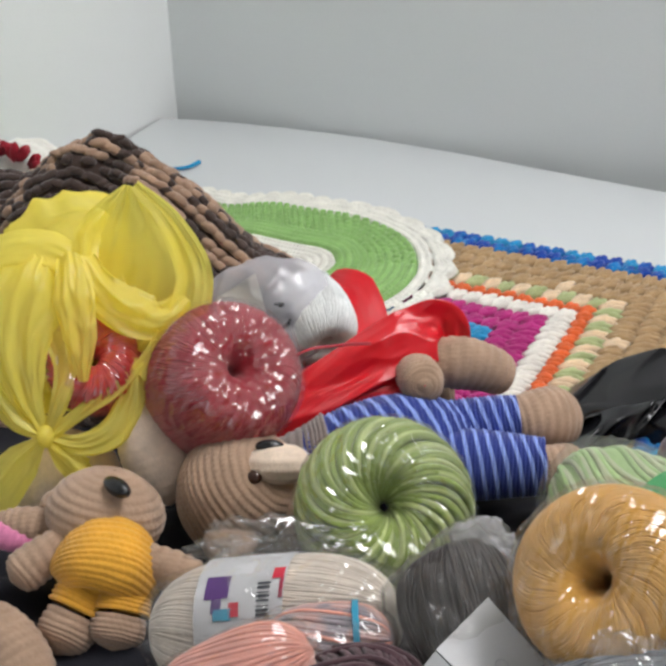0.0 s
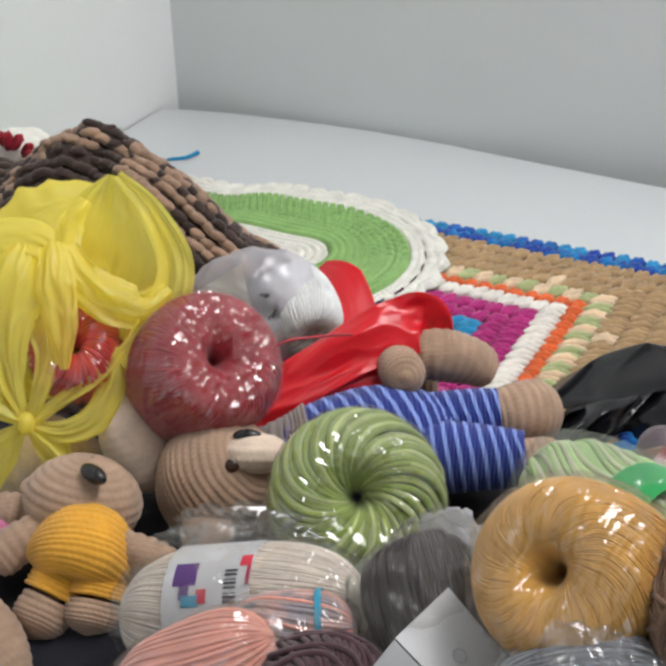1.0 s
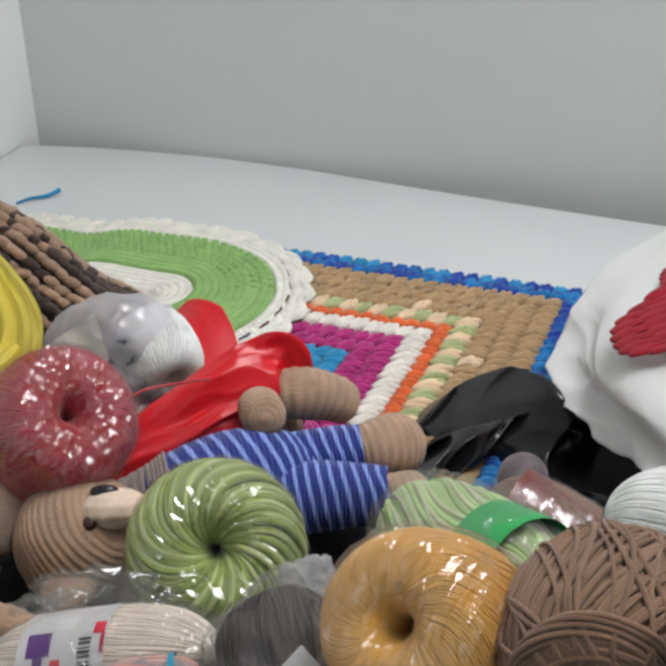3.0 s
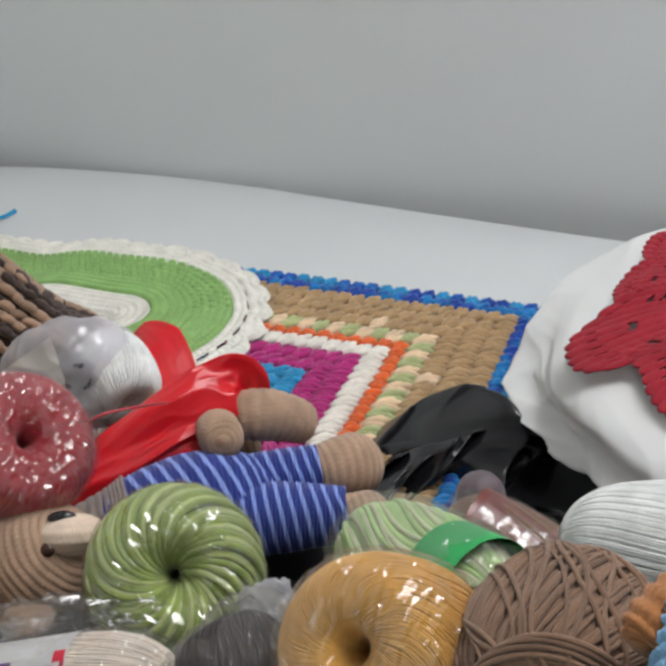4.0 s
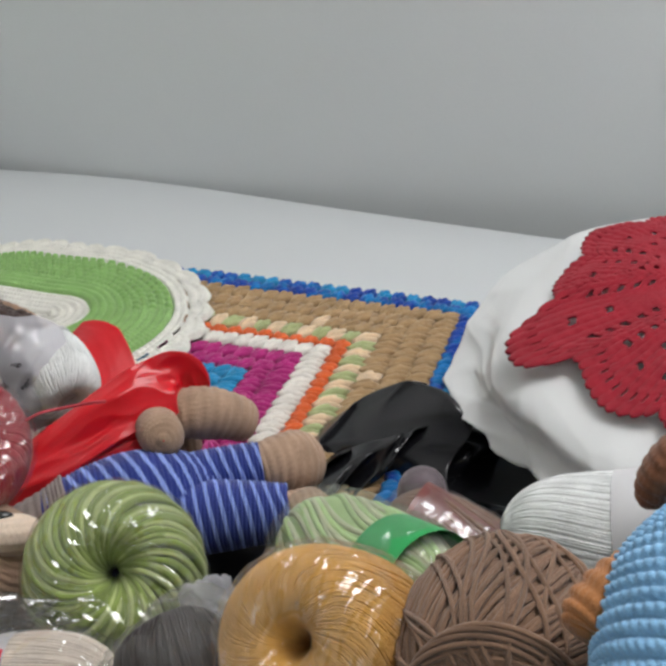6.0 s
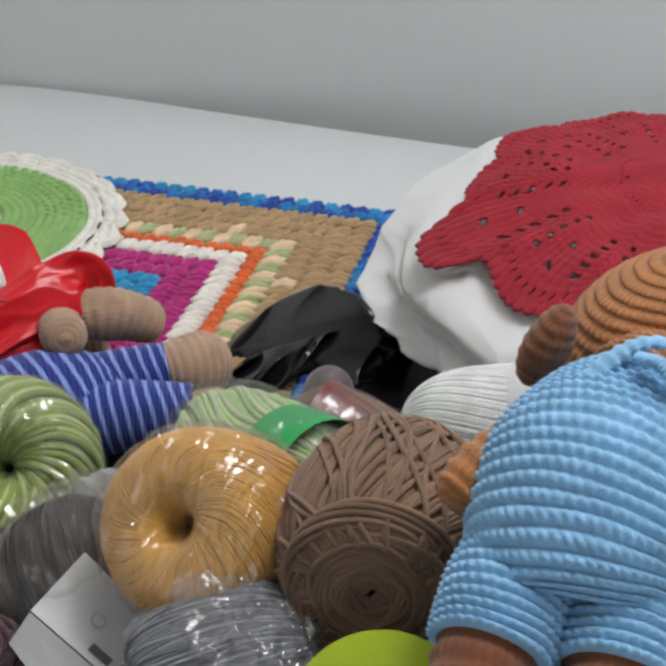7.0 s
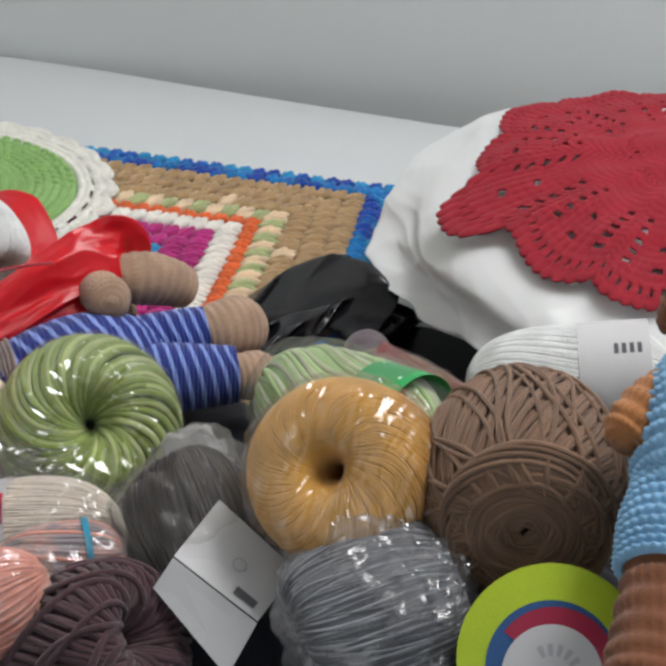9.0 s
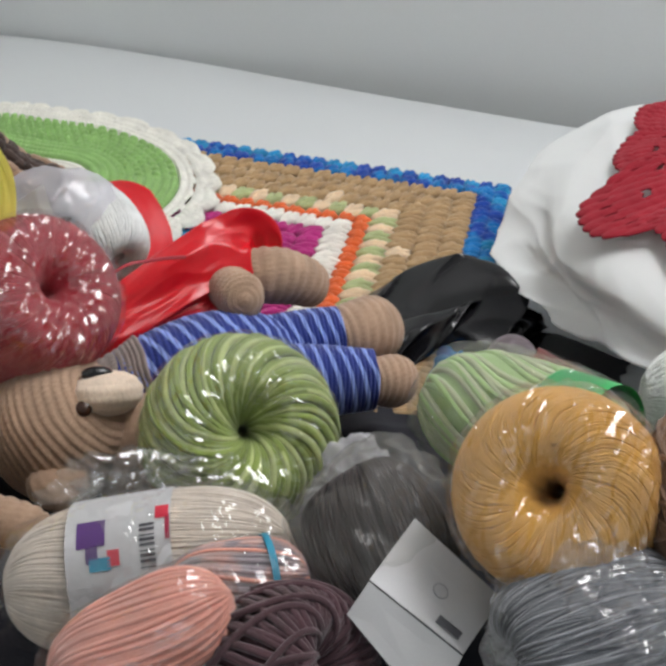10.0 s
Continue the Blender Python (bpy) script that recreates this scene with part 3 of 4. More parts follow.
def skein(name, label, c, axis, length, radius, mats, strands=60, thick=0.0013, wrap=None, seed=0, light_every=0, wave=0.1, flat=1.0, gap=0.002, category="yarn skein"):
    """A pull skein: long strands laid along a rounded bolster."""
    r = np.random.RandomState(seed)
    ax = axes_of(axis)
    k = np.linspace(-1, 1, 40)
    prof = radius * (1 - np.abs(k) ** 3.2) ** 0.5
    s = Shape()
    a = np.linspace(0, 2 * np.pi, 40, endpoint=False)

    def at(kk, aa, rr):
        return np.stack([rr * np.cos(aa), flat * rr * np.sin(aa), kk * length / 2], -1) @ ax.T + np.asarray(c)

    K, A = np.meshgrid(k, a, indexing="ij")
    core = Shape().surface(at(K, A, np.maximum(prof[:, None] - thick * 0.35, 0.0005) + 0 * A), 0, wrap_v=True)
    for i in range(strands):
        a0 = 2 * np.pi * (i + 0.6 * r.rand()) / strands
        aa = a0 + wave * np.sin(k * 2.2 + r.rand() * 1.5) + 0.25 * k
        s.tube(at(k, aa, np.maximum(prof - thick * (0.1 + 0.5 * r.rand()), 0.0004)), thick * (0.9 + 0.3 * r.rand()), 5, 1 if light_every and i % light_every == 0 else 0)
    ob = tagged(core.done(name, mats), label, category, YG)
    tagged(s.done("winding", mats, ob), kind="stuff")
    if wrap:
        kk = np.linspace(-1.1, 1.1, 90)
        pr = (radius + gap) * np.maximum(1 - np.abs(kk / 1.1) ** 4, 0.004) ** 0.5
        A2 = np.linspace(0, 2 * np.pi, 110, endpoint=False)
        KK, AA = np.meshgrid(kk, A2, indexing="ij")
        p = at(KK, AA, pr[:, None] + 0 * AA)
        d = p - np.asarray(c)
        p = p + unit_rows(d) * (0.0042 * (crease(d, 90, seed + 9, 3) - 0.5))[..., None]
        Shape().surface(p, 0, wrap_v=True).done("plastic_wrapper", wrap, ob, False, "crinkled clear plastic wrapper")
    return ob, at


def band_label(at, name, k0, k1, a0, a1, radius, mat, parent, label="", n=24):
    """A paper piece that lies on the skein between two places along it and two angles round it."""
    K, A = np.meshgrid(np.linspace(k0, k1, n), np.linspace(a0, a1, n), indexing="ij")
    return Shape().surface(at(K, A, radius + 0 * K)).done(name, mat, parent, True, label)


cream, at_c = skein("yarn_skein", "cream yarn skein with a printed white paper label", (0.247, 0.080, 0.142), (0.93, 0.24, 0.22), 0.148, 0.0385, [CREAM_Y], 150, 0.0008, FILM_S, 20)
band_label(at_c, "paper_label", -0.44, 0.26, 0, 2 * np.pi, 0.0398, PAPER, cream, "white paper band", 48)


# orientation of the bolster's front, for the prints
def front_angle(axis, toward):
    ax = axes_of(axis)
    t = np.asarray(toward) @ ax
    return math.atan2(t[1], t[0])


FA = front_angle((0.93, 0.24, 0.22), (0.3, -0.75, 0.6))
SG = 1.0 if (np.array((-0.16, 0.5, 0.85)) @ axes_of((0.93, 0.24, 0.22)))[1] * math.cos(FA) - (np.array((-0.16, 0.5, 0.85)) @ axes_of((0.93, 0.24, 0.22)))[0] * math.sin(FA) > 0 else -1.0


def c_print(name, k0, k1, u0, u1, mat, label=""):
    return band_label(at_c, name, k0, k1, FA + SG * u0, FA + SG * u1, 0.0404, mat, cream, label, 6)


c_print("print_shape", -0.36, -0.17, 0.48, 0.85, P_PURPLE, "purple printed figure")
c_print("print_shape", -0.30, -0.22, 0.28, 0.52, P_PURPLE)
c_print("print_shape", -0.28, -0.14, 0.18, 0.34, P_TEAL, "teal printed wedge")
c_print("print_shape", -0.16, -0.08, 0.22, 0.42, P_RED, "red printed wedge")
c_print("print_shape", 0.16, 0.25, 0.75, 0.95, P_RED, "red printed corner")
c_print("print_shape", 0.225, 0.255, 0.45, 0.78, P_WINE)
for i in range(9):
    c_print("barcode_bar", 0.055, 0.155, 0.14 + i * 0.065, 0.14 + i * 0.065 + (0.04 if i % 3 else 0.02), INK)
c_print("print_shape", -0.04, -0.02, -0.12, -0.07, INK)

peach, _ = skein("yarn_skein", "peach yarn skein in clear plastic", (0.272, -0.006, 0.181), (0.66, 0.45, 0.35), 0.085, 0.025, [PEACH_Y], 40, 0.0012, FILM_S, 21)
multi, at_m = skein("yarn_skein", "variegated dusty-pink and grey yarn skein in plastic", (0.302, 0.038, 0.182), (0.85, 0.42, 0.05), 0.066, 0.021, [MULTI_Y, PEACH_Y], 44, 0.0012, FILM_S, 22, 5)
band_label(at_m, "label_stripe", 0.42, 0.52, 0, 6.28, 0.0222, P_TEAL, multi, "narrow teal label stripe")
white, at_w = skein("yarn_skein", "bright white yarn skein with a paper label", (0.552, 0.292, 0.166), (0.95, 0.05, 0.2), 0.135, 0.040, [WHITE_Y], 260, 0.0006, None, 23)
band_label(at_w, "paper_label", 0.1, 0.75, 0, 6.28, 0.0412, PAPER, white, "white paper band", 40)
for i in range(4):
    band_label(at_w, "print_bar", 0.42 + 0.07 * i, 0.46 + 0.07 * i, front_angle((0.95, 0.05, 0.2), (0, -0.4, 0.9)) - 0.1, front_angle((0.95, 0.05, 0.2), (0, -0.4, 0.9)) + 0.08, 0.0417, INK, white, "", 5)
mint, at_g = skein("yarn_skein", "mint-green yarn skein with a green label in a plastic bag", (0.420, 0.213, 0.176), (0.80, -0.52, 0.20), 0.132, 0.036, [LGREEN_Y, SAGE_Y], 50, 0.0022, FILM_D, 24, 2, 0.35, gap=0.004)
band_label(at_g, "paper_label", 0.3, 0.82, 0, 6.28, 0.0372, P_GREEN, mint, "bright green paper band", 40)
flat, at_f = skein("yarn_skein", "brown yarn skein with a maroon label in clear plastic", (0.447, 0.335, 0.097), (0.88, -0.15, -0.28), 0.11, 0.037, [BROWN_Y], 50, 0.0015, FILM_S, 25)
band_label(at_f, "paper_label", -0.7, 0.5, 0.0, 6.28, 0.0372, P_MAROON, flat, "maroon paper band", 40)
tip = Shape()
tip.ball((0.407, 0.412, 0.092), (0.0185, 0.0185, 0.0185), 0, None, 28, 18)
tip.tube([(0.407, 0.412, 0.001), (0.407, 0.412, 0.05), (0.407, 0.412, 0.093)], [0.026, 0.022, 0.0185], 28)
tagged(tip.done("yarn_cone", yarn_mat("dusk_purple_yarn", srgb(92, 78, 84), rough=0.3)), "dark purple yarn cone with a rounded tip", "yarn cone")

# paper tag in two folds
tag = tagged(Shape().plate([(0.362, 0.035, 0.204), (0.4074, 0.0196, 0.186), (0.420, 0.050, 0.194), (0.376, 0.0685, 0.215)], 0.0006).done("paper_tag", PAPER, smooth=False), "folded white paper tag lying on the wool", "paper tag")
Shape().plate([(0.355, 0.024, 0.192), (0.398, -0.001, 0.168), (0.4074, 0.0190, 0.1855), (0.362, 0.0345, 0.2035)], 0.0006).done("lower_fold", PAPER_G, tag, False)


def on_tag(u, v):
    a, b, c, d = (np.array(q) for q in ((0.362, 0.035, 0.204), (0.4074, 0.0196, 0.186), (0.420, 0.050, 0.194), (0.376, 0.0685, 0.215)))
    return (1 - u) * (1 - v) * a + u * (1 - v) * b + u * v * c + (1 - u) * v * d + np.array((-0.0002, -0.0012, 0.0010))


Shape().plate([on_tag(0.66, 0.12), on_tag(0.9, 0.12), on_tag(0.9, 0.24), on_tag(0.66, 0.24)], 0.0003).done("print_block", INK, tag, False)
ring = [on_tag(0.55 + 0.07 * math.cos(a), 0.5 + 0.09 * math.sin(a)) for a in np.linspace(0, 6.28, 20, endpoint=False)]
Shape().tube(ring, 0.0003, 4, 0, True).done("print_ring", INK_G, tag)

# ---- crocheted dolls ----
# bear in mustard overalls
b1 = Shape()
b1.knit_ball((0.087, 0.145, 0.127), (0.1, 0.35, 0.9), 0.062, 0.078, 16, 44, 0.0022, 0, 0.9)
b1.knit([(0.100, 0.132, 0.118), (0.107, 0.118, 0.116), (0.112, 0.104, 0.110), (0.114, 0.094, 0.104)], [0.022, 0.0325, 0.034, 0.022], 16, 44, 0.0022, 1)
for a, b, r in (((0.103, 0.100, 0.108), (0.100, 0.068, 0.084), 0.0180), ((0.126, 0.106, 0.106), (0.131, 0.081, 0.086), 0.0172)):
    a, b = np.array(a), np.array(b)
    b1.knit([a, a * 0.55 + b * 0.45], [r, r * 1.05], 5, 26, 0.0020, 1)
    b1.knit([a * 0.5 + b * 0.5, a * 0.2 + b * 0.8, b, b + (b - a) * 0.18], [r * 0.92, r, r * 0.8, 0.0008], 8, 26, 0.0020, 0)
b1.knit([(0.080, 0.118, 0.124), (0.068, 0.100, 0.118), (0.060, 0.086, 0.112), (0.057, 0.080, 0.110)], [0.011, 0.013, 0.0125, 0.001], 9, 20, 0.0020, 0)
b1.knit([(0.130, 0.122, 0.122), (0.152, 0.124, 0.116), (0.170, 0.124, 0.110), (0.176, 0.124, 0.108)], [0.010, 0.0125, 0.011, 0.001], 9, 20, 0.0020, 0)
b1.knit_ball((0.046, 0.150, 0.118), (0.3, 0.2, 0.9), 0.02, 0.026, 6, 18, 0.0020, 0)
b1.knit([(0.018, 0.112, 0.120), (0.036, 0.120, 0.120), (0.056, 0.128, 0.116), (0.066, 0.132, 0.114)], [0.006, 0.012, 0.013, 0.009], 12, 22, 0.0020, 0)
b1.ball((0.107, 0.135, 0.161), (0.012, 0.006, 0.006), 2, axes_of((-0.2, -0.6, 0.8)))
tagged(b1.done("crochet_bear", [TAN_Y, MUSTARD, BLACK]), "tan crocheted toy bear in mustard overalls, lying on its back", "toy bear")

# bear head with a cream muzzle
b2 = Shape()
b2.knit_ball((0.139, 0.232, 0.101), (0.60, 0.10, 0.55), 0.092, 0.092, 24, 60, 0.0022, 0)
b2.knit_ball((0.1690, 0.2330, 0.1335), (-0.19, 0.45, 0.87), 0.028, 0.045, 8, 34, 0.0014, 1)
b2.ball((0.1640, 0.2310, 0.1475), (0.010, 0.005, 0.005), 2, np.stack([np.array((0.90, 0.43, -0.03)), np.array((-0.19, 0.45, 0.87)), np.array((0.39, -0.78, 0.49))], 1))
b2.ball((0.1625, 0.2115, 0.1350), (0.0052, 0.0052, 0.0040), 3, axes_of((0.1, -0.6, 0.7)))
b2.knit_ball((0.153, 0.190, 0.094), (0.1, -0.4, 0.9), 0.022, 0.036, 7, 24, 0.0016, 0)
b2.knit_ball((0.185, 0.245, 0.085), (0.9, 0.2, -0.2), 0.075, 0.07, 12, 40, 0.0022, 0)
tagged(b2.done("crochet_bear", [TAN_Y, CREAM_C, BLACK, EYE]), "tan crocheted toy bear with a cream muzzle and brown eye", "toy bear")

# doll in striped blue trousers
b3 = Shape()


def stripe(i):
    return 1 if i % 3 < 1 else 0


b3.knit([(0.120, 0.290, 0.078), (0.150, 0.312, 0.083), (0.165, 0.322, 0.086)], [0.016, 0.024, 0.031], 10, 44, 0.0020, 3)
b3.knit([(0.150, 0.312, 0.080), (0.182, 0.332, 0.086), (0.210, 0.352, 0.086), (0.236, 0.372, 0.080), (0.252, 0.382, 0.074)], [0.026, 0.035, 0.0385, 0.034, 0.022], 45, 52, 0.0022, 0, band=stripe, dense=(5, 3), skew=3.5)
b3.knit([(0.222, 0.374, 0.084), (0.252, 0.389, 0.092), (0.283, 0.405, 0.094)], [0.024, 0.0215, 0.0200], 25, 36, 0.0022, 0, band=stripe, dense=(5, 3), skew=1.5)
b3.knit([(0.214, 0.340, 0.076), (0.262, 0.356, 0.080), (0.315, 0.374, 0.082)], [0.030, 0.0265, 0.0205], 38, 36, 0.0022, 0, band=stripe, dense=(5, 3), skew=2.0)
b3.knit([(0.276, 0.402, 0.092), (0.288, 0.412, 0.092), (0.303, 0.428, 0.088), (0.312, 0.440, 0.084), (0.315, 0.444, 0.082)], [0.016, 0.0215, 0.025, 0.017, 0.001], 14, 32, 0.0020, 2)
b3.knit([(0.308, 0.370, 0.080), (0.318, 0.377, 0.079), (0.329, 0.385, 0.076), (0.336, 0.391, 0.073), (0.338, 0.393, 0.072)], [0.015, 0.0165, 0.018, 0.012, 0.001], 11, 28, 0.0020, 2)
b3.knit_ball((0.095, 0.27, 0.075), (0.8, 0.5, 0.1), 0.06, 0.06, 12, 40, 0.0022, 2)
tagged(b3.done("crochet_doll", [NAVY_C, PERI_C, TAN_Y, GREYTOP]), "crocheted toy in blue striped trousers, feet outward", "crochet toy")

# plush paws beside the ribbon
b4 = Shape()
b4.knit([(0.190, 0.412, 0.115), (0.208, 0.388, 0.126), (0.219, 0.372, 0.131), (0.2225, 0.366, 0.1335)], [0.014, 0.0165, 0.0145, 0.001], 10, 28, 0.0020, 0)
b4.knit([(0.195, 0.420, 0.115), (0.220, 0.428, 0.120), (0.240, 0.440, 0.114), (0.255, 0.452, 0.102), (0.260, 0.456, 0.098)], [0.014, 0.020, 0.0185, 0.014, 0.001], 14, 32, 0.0020, 0)
b4.knit_ball((0.160, 0.440, 0.070), (0.9, 0.3, 0.1), 0.11, 0.08, 18, 46, 0.0022, 0)
b4.knit_ball((0.262, 0.428, 0.058), (0.7, 0.6, 0.1), 0.07, 0.05, 12, 30, 0.0022, 0)
# added body hides the square; its dark brown stands for the paw's shadow
b4.knit_ball((0.236, 0.410, 0.062), (0.9, 0.45, 0.0), 0.105, 0.058, 16, 34, 0.0022, 1)
tagged(b4.done("crochet_bear", [TAN_Y, B_DARK]), "tan crocheted toy with rounded paws under a ribbon", "toy bear")

# doll in sky-blue overalls
b5 = Shape()


DX = np.array((0.011, 0.001, 0.0))  # the doll's place beside the brown ball
b5.knit(np.array([(0.600, 0.008, 0.287), (0.600, 0.022, 0.298), (0.6045, 0.046, 0.308), (0.611, 0.072, 0.314), (0.617, 0.094, 0.318), (0.620, 0.108, 0.320)]) + DX, [0.033, 0.0455, 0.0515, 0.047, 0.037, 0.026], 28, 64, 0.0048, 0, dense=(7, 5), nub=0.35)
for top, mid, bot in (((0.582, 0.030, 0.300), (0.575, 0.002, 0.292), (0.5715, -0.020, 0.284)), ((0.620, 0.034, 0.298), (0.6185, 0.008, 0.290), (0.6175, -0.016, 0.281))):
    top, mid, bot = np.array(top) + DX, np.array(mid) + DX, np.array(bot) + DX
    b5.knit([top, mid, bot], [0.024, 0.0250, 0.0225], 12, 34, 0.0046, 0, dense=(7, 5), nub=0.35)
    w = bot - mid
    b5.knit([bot - w * 0.5, bot, bot + w * 1.2, bot + w * 2.2, bot + w * 2.6], [0.016, 0.0185, 0.0185, 0.017, 0.002], 11, 28, 0.0036, 1)
b5.knit_ball((0.649, 0.155, 0.311), (-0.15, 0.1, 0.95), 0.114, 0.128, 28, 72, 0.0042, 2, dense=(6, 5), nub=0.4)
b5.knit_ball((0.583, 0.112, 0.340), (0.35, 0.2, 0.9), 0.040, 0.028, 9, 22, 0.0020, 1, 0.7)
b5.knit_ball((0.712, 0.145, 0.322), (0.5, 0.2, 0.8), 0.042, 0.030, 9, 24, 0.0024, 1, 0.6)
b5.knit(np.array([(0.582, 0.078, 0.318), (0.572, 0.064, 0.319), (0.560, 0.050, 0.316), (0.549, 0.037, 0.309), (0.547, 0.033, 0.307)]) + DX, [0.012, 0.0135, 0.014, 0.011, 0.001], 10, 24, 0.0036, 2)
b5.knit(np.array([(0.650, 0.098, 0.328), (0.668, 0.086, 0.328), (0.677, 0.064, 0.322), (0.681, 0.046, 0.312), (0.683, 0.040, 0.308)]) + DX, [0.012, 0.0135, 0.014, 0.011, 0.001], 10, 24, 0.0036, 1)
b5.knit(np.array([(0.617, 0.092, 0.326), (0.625, 0.102, 0.330), (0.632, 0.112, 0.332)]) + DX, [0.032, 0.029, 0.020], 7, 40, 0.0036, 2)
for pts in (((0.592, 0.062, 0.357), (0.603, 0.073, 0.364), (0.616, 0.079, 0.368), (0.636, 0.078, 0.365), (0.657, 0.068, 0.352)), ((0.610, 0.066, 0.3680), (0.619, 0.061, 0.3695), (0.627, 0.052, 0.3655))):
    path = curve_pts(np.array(pts) + DX, 60)
    b5.tube(path, 0.0045 + 0.0006 * np.sin(np.arange(60) * 1.3), 10, 0, False, 0.55)
tagged(b5.done("crochet_doll", [SKY_C, COCOA, CARAMEL]), "caramel crocheted toy in sky-blue overalls, lying face down", "crochet toy")

# ---- oval crocheted mat ----
MC, ML = np.array((-0.075, 0.722)), 0.215


def stadium(s, r):
    """A point on an oval round of radius r, s from 0 to 1: a straight, a half circle, a straight, a half circle."""
    arc = np.pi * 0.09
    tot = 2 * ML + 2 * arc
    d = s * tot
    x, y = np.zeros_like(s + r), np.zeros_like(s + r)
    k1 = d < ML
    k2 = (d >= ML) & (d < ML + arc)
    k3 = (d >= ML + arc) & (d < 2 * ML + arc)
    k4 = d >= 2 * ML + arc
    a2, a4 = (d - ML) / arc * np.pi, (d - 2 * ML - arc) / arc * np.pi
    x = np.where(k1, -ML + d, np.where(k2, r * np.sin(a2), np.where(k3, -(d - ML - arc), -ML - r * np.sin(a4))))
    y = np.where(k1, r, np.where(k2, r * np.cos(a2), np.where(k3, -r, -r * np.cos(a4))))
    return MC[0] + x, MC[1] + y


def mat_ring(name, r0, r1, rounds, mat, parent, holes=None, scallop=0.0, n=1100, label="", base=0.004, dips=None):
    s, r = np.meshgrid(np.linspace(0, 1, n, endpoint=False), np.linspace(r0, r1, rounds * 5 + 1), indexing="ij")
    k = (r - r0) / (r1 - r0)
    rr = r + scallop * k**3 * np.abs(np.sin(s * np.pi * 44)) ** 0.7
    x, y = stadium(s, rr)
    row = k * rounds
    st = s * 220
    z = base + 0.0035 * np.abs(np.sin(np.pi * row)) ** 0.6 * (0.6 + 0.4 * np.abs(np.sin(np.pi * (st + 0.5 * np.floor(row))))) + 0.001 * wobble(np.stack([x, y, 0 * x], -1), 30, 3)
    if dips:
        z = z - 0.009 * dips(s, row)
    z = np.where((k < 0.001) | (k > 0.999), 0.001, z) + 0.0135 * step(-0.24, -0.15, x)
    keep = None
    if holes:
        keep = lambda i, j: ~holes(i / n, (j + 0.5) / (rounds * 5) * rounds)
    return Shape().surface(np.stack([x, y, z], -1), 0, True, False, None, keep).done(name, mat, parent, True, label)


mat_thing = tagged(mat_ring("oval_mat", 0.002, 0.046, 5, MAT_WHITE, None), "oval crocheted mat, white centre, green rounds, white scalloped border", "crochet mat")
mat_ring("green_field", 0.046, 0.134, 10, MAT_GREEN, mat_thing, None, 0, 1100, "sage-green crocheted rounds", 0.0065, lambda s, row: (s < 0.33) & (row > 3.5) & (np.abs((row % 1) - 0.5) < 0.38) & (((s * 105 + 0.5 * np.floor(row)) % 1) > 0.58))
mat_ring("scalloped_border", 0.134, 0.166, 4, MAT_WHITE, mat_thing, lambda s, row: (row % 4 > 1.75) & (row % 4 < 2.1) & (((s * 55) % 1) > 0.42), 0.011, 1100, "white scalloped border")

# ---- granny square ----
GC = np.array((0.108, 0.628))
GHX, GHY = 0.268, 0.256
granny = new("granny_square", None)
granny.location = (GC[0], GC[1], 0)
tagged(granny, "multicoloured crocheted granny square with blue border lying flat", "granny square")
rg = np.random.RandomState(11)


def granny_round(name, f0, f1, mats, pick, lift, label, width=0.0165, fat=1.0):
    s = Shape()
    fm = (f0 + f1) / 2
    for side in range(4):
        hx = GHX if side % 2 == 0 else GHY
        other = GHY if side % 2 == 0 else GHX
        run = other * fm
        count = max(2, int(round(2 * run / width)))
        for i in range(count + 1):
            t = -1 + 2 * i / count
            along, out = t * run, hx * fm
            if side == 0:
                c, way = (out, along), (1, 0.55)
            elif side == 1:
                c, way = (-along, out), (0.55, 1)
            elif side == 2:
                c, way = (-out, -along), (-1, 0.55)
            else:
                c, way = (along, -out), (0.55, -1)
            ln = (f1 - f0) * hx * 1.2
            way = np.array((*way, 0)) + np.array((*rg.normal(size=2) * 0.08, 0.0))
            way = unit(way)
            across = np.array((-way[1], way[0], 0))
            m = pick(i, rg)
            for q in (-1, 0, 1):
                w2 = way + across * q * 0.32
                cc = np.array((c[0], c[1], lift + 0.002 * rg.rand() - 0.0012 * abs(q))) + across * q * width * 0.27 + way * (-0.10 * abs(q)) * ln
                s.puff(cc, ln * (0.98 + 0.18 * rg.rand()), width * 0.43 * fat, 0.0115, w2, (0, 0, 1), m)
    ob = s.done(name, mats, granny, True, label)
    return ob


granny_round("round", 0.00, 0.07, [G_CYAN], lambda i, r: 0, 0.006, "cyan centre round")
granny_round("round", 0.07, 0.14, [G_CYAN], lambda i, r: 0, 0.006, "cyan round")
granny_round("round", 0.14, 0.22, [G_CYAN], lambda i, r: 0, 0.006, "cyan round")
granny_round("round", 0.22, 0.30, [G_MAGENTA], lambda i, r: 0, 0.006, "magenta round")
granny_round("round", 0.30, 0.385, [G_MAGENTA], lambda i, r: 0, 0.006, "magenta round")
granny_round("round", 0.385, 0.475, [G_WHITE], lambda i, r: 0, 0.007, "white round")
granny_round("round", 0.475, 0.53, [G_ORANGE], lambda i, r: 0, 0.006, "orange round")
granny_round("round", 0.53, 0.62, [G_CREAM, G_OLIVE], lambda i, r: i % 2, 0.0065, "cream and olive round")
granny_round("round", 0.62, 0.71, [G_TAN, G_CREAM], lambda i, r: int(r.rand() < 0.12), 0.006, "camel round")
granny_round("round", 0.71, 0.80, [G_TAN], lambda i, r: 0, 0.006, "camel round")
granny_round("round", 0.80, 0.885, [G_TAN], lambda i, r: 0, 0.006, "camel round")
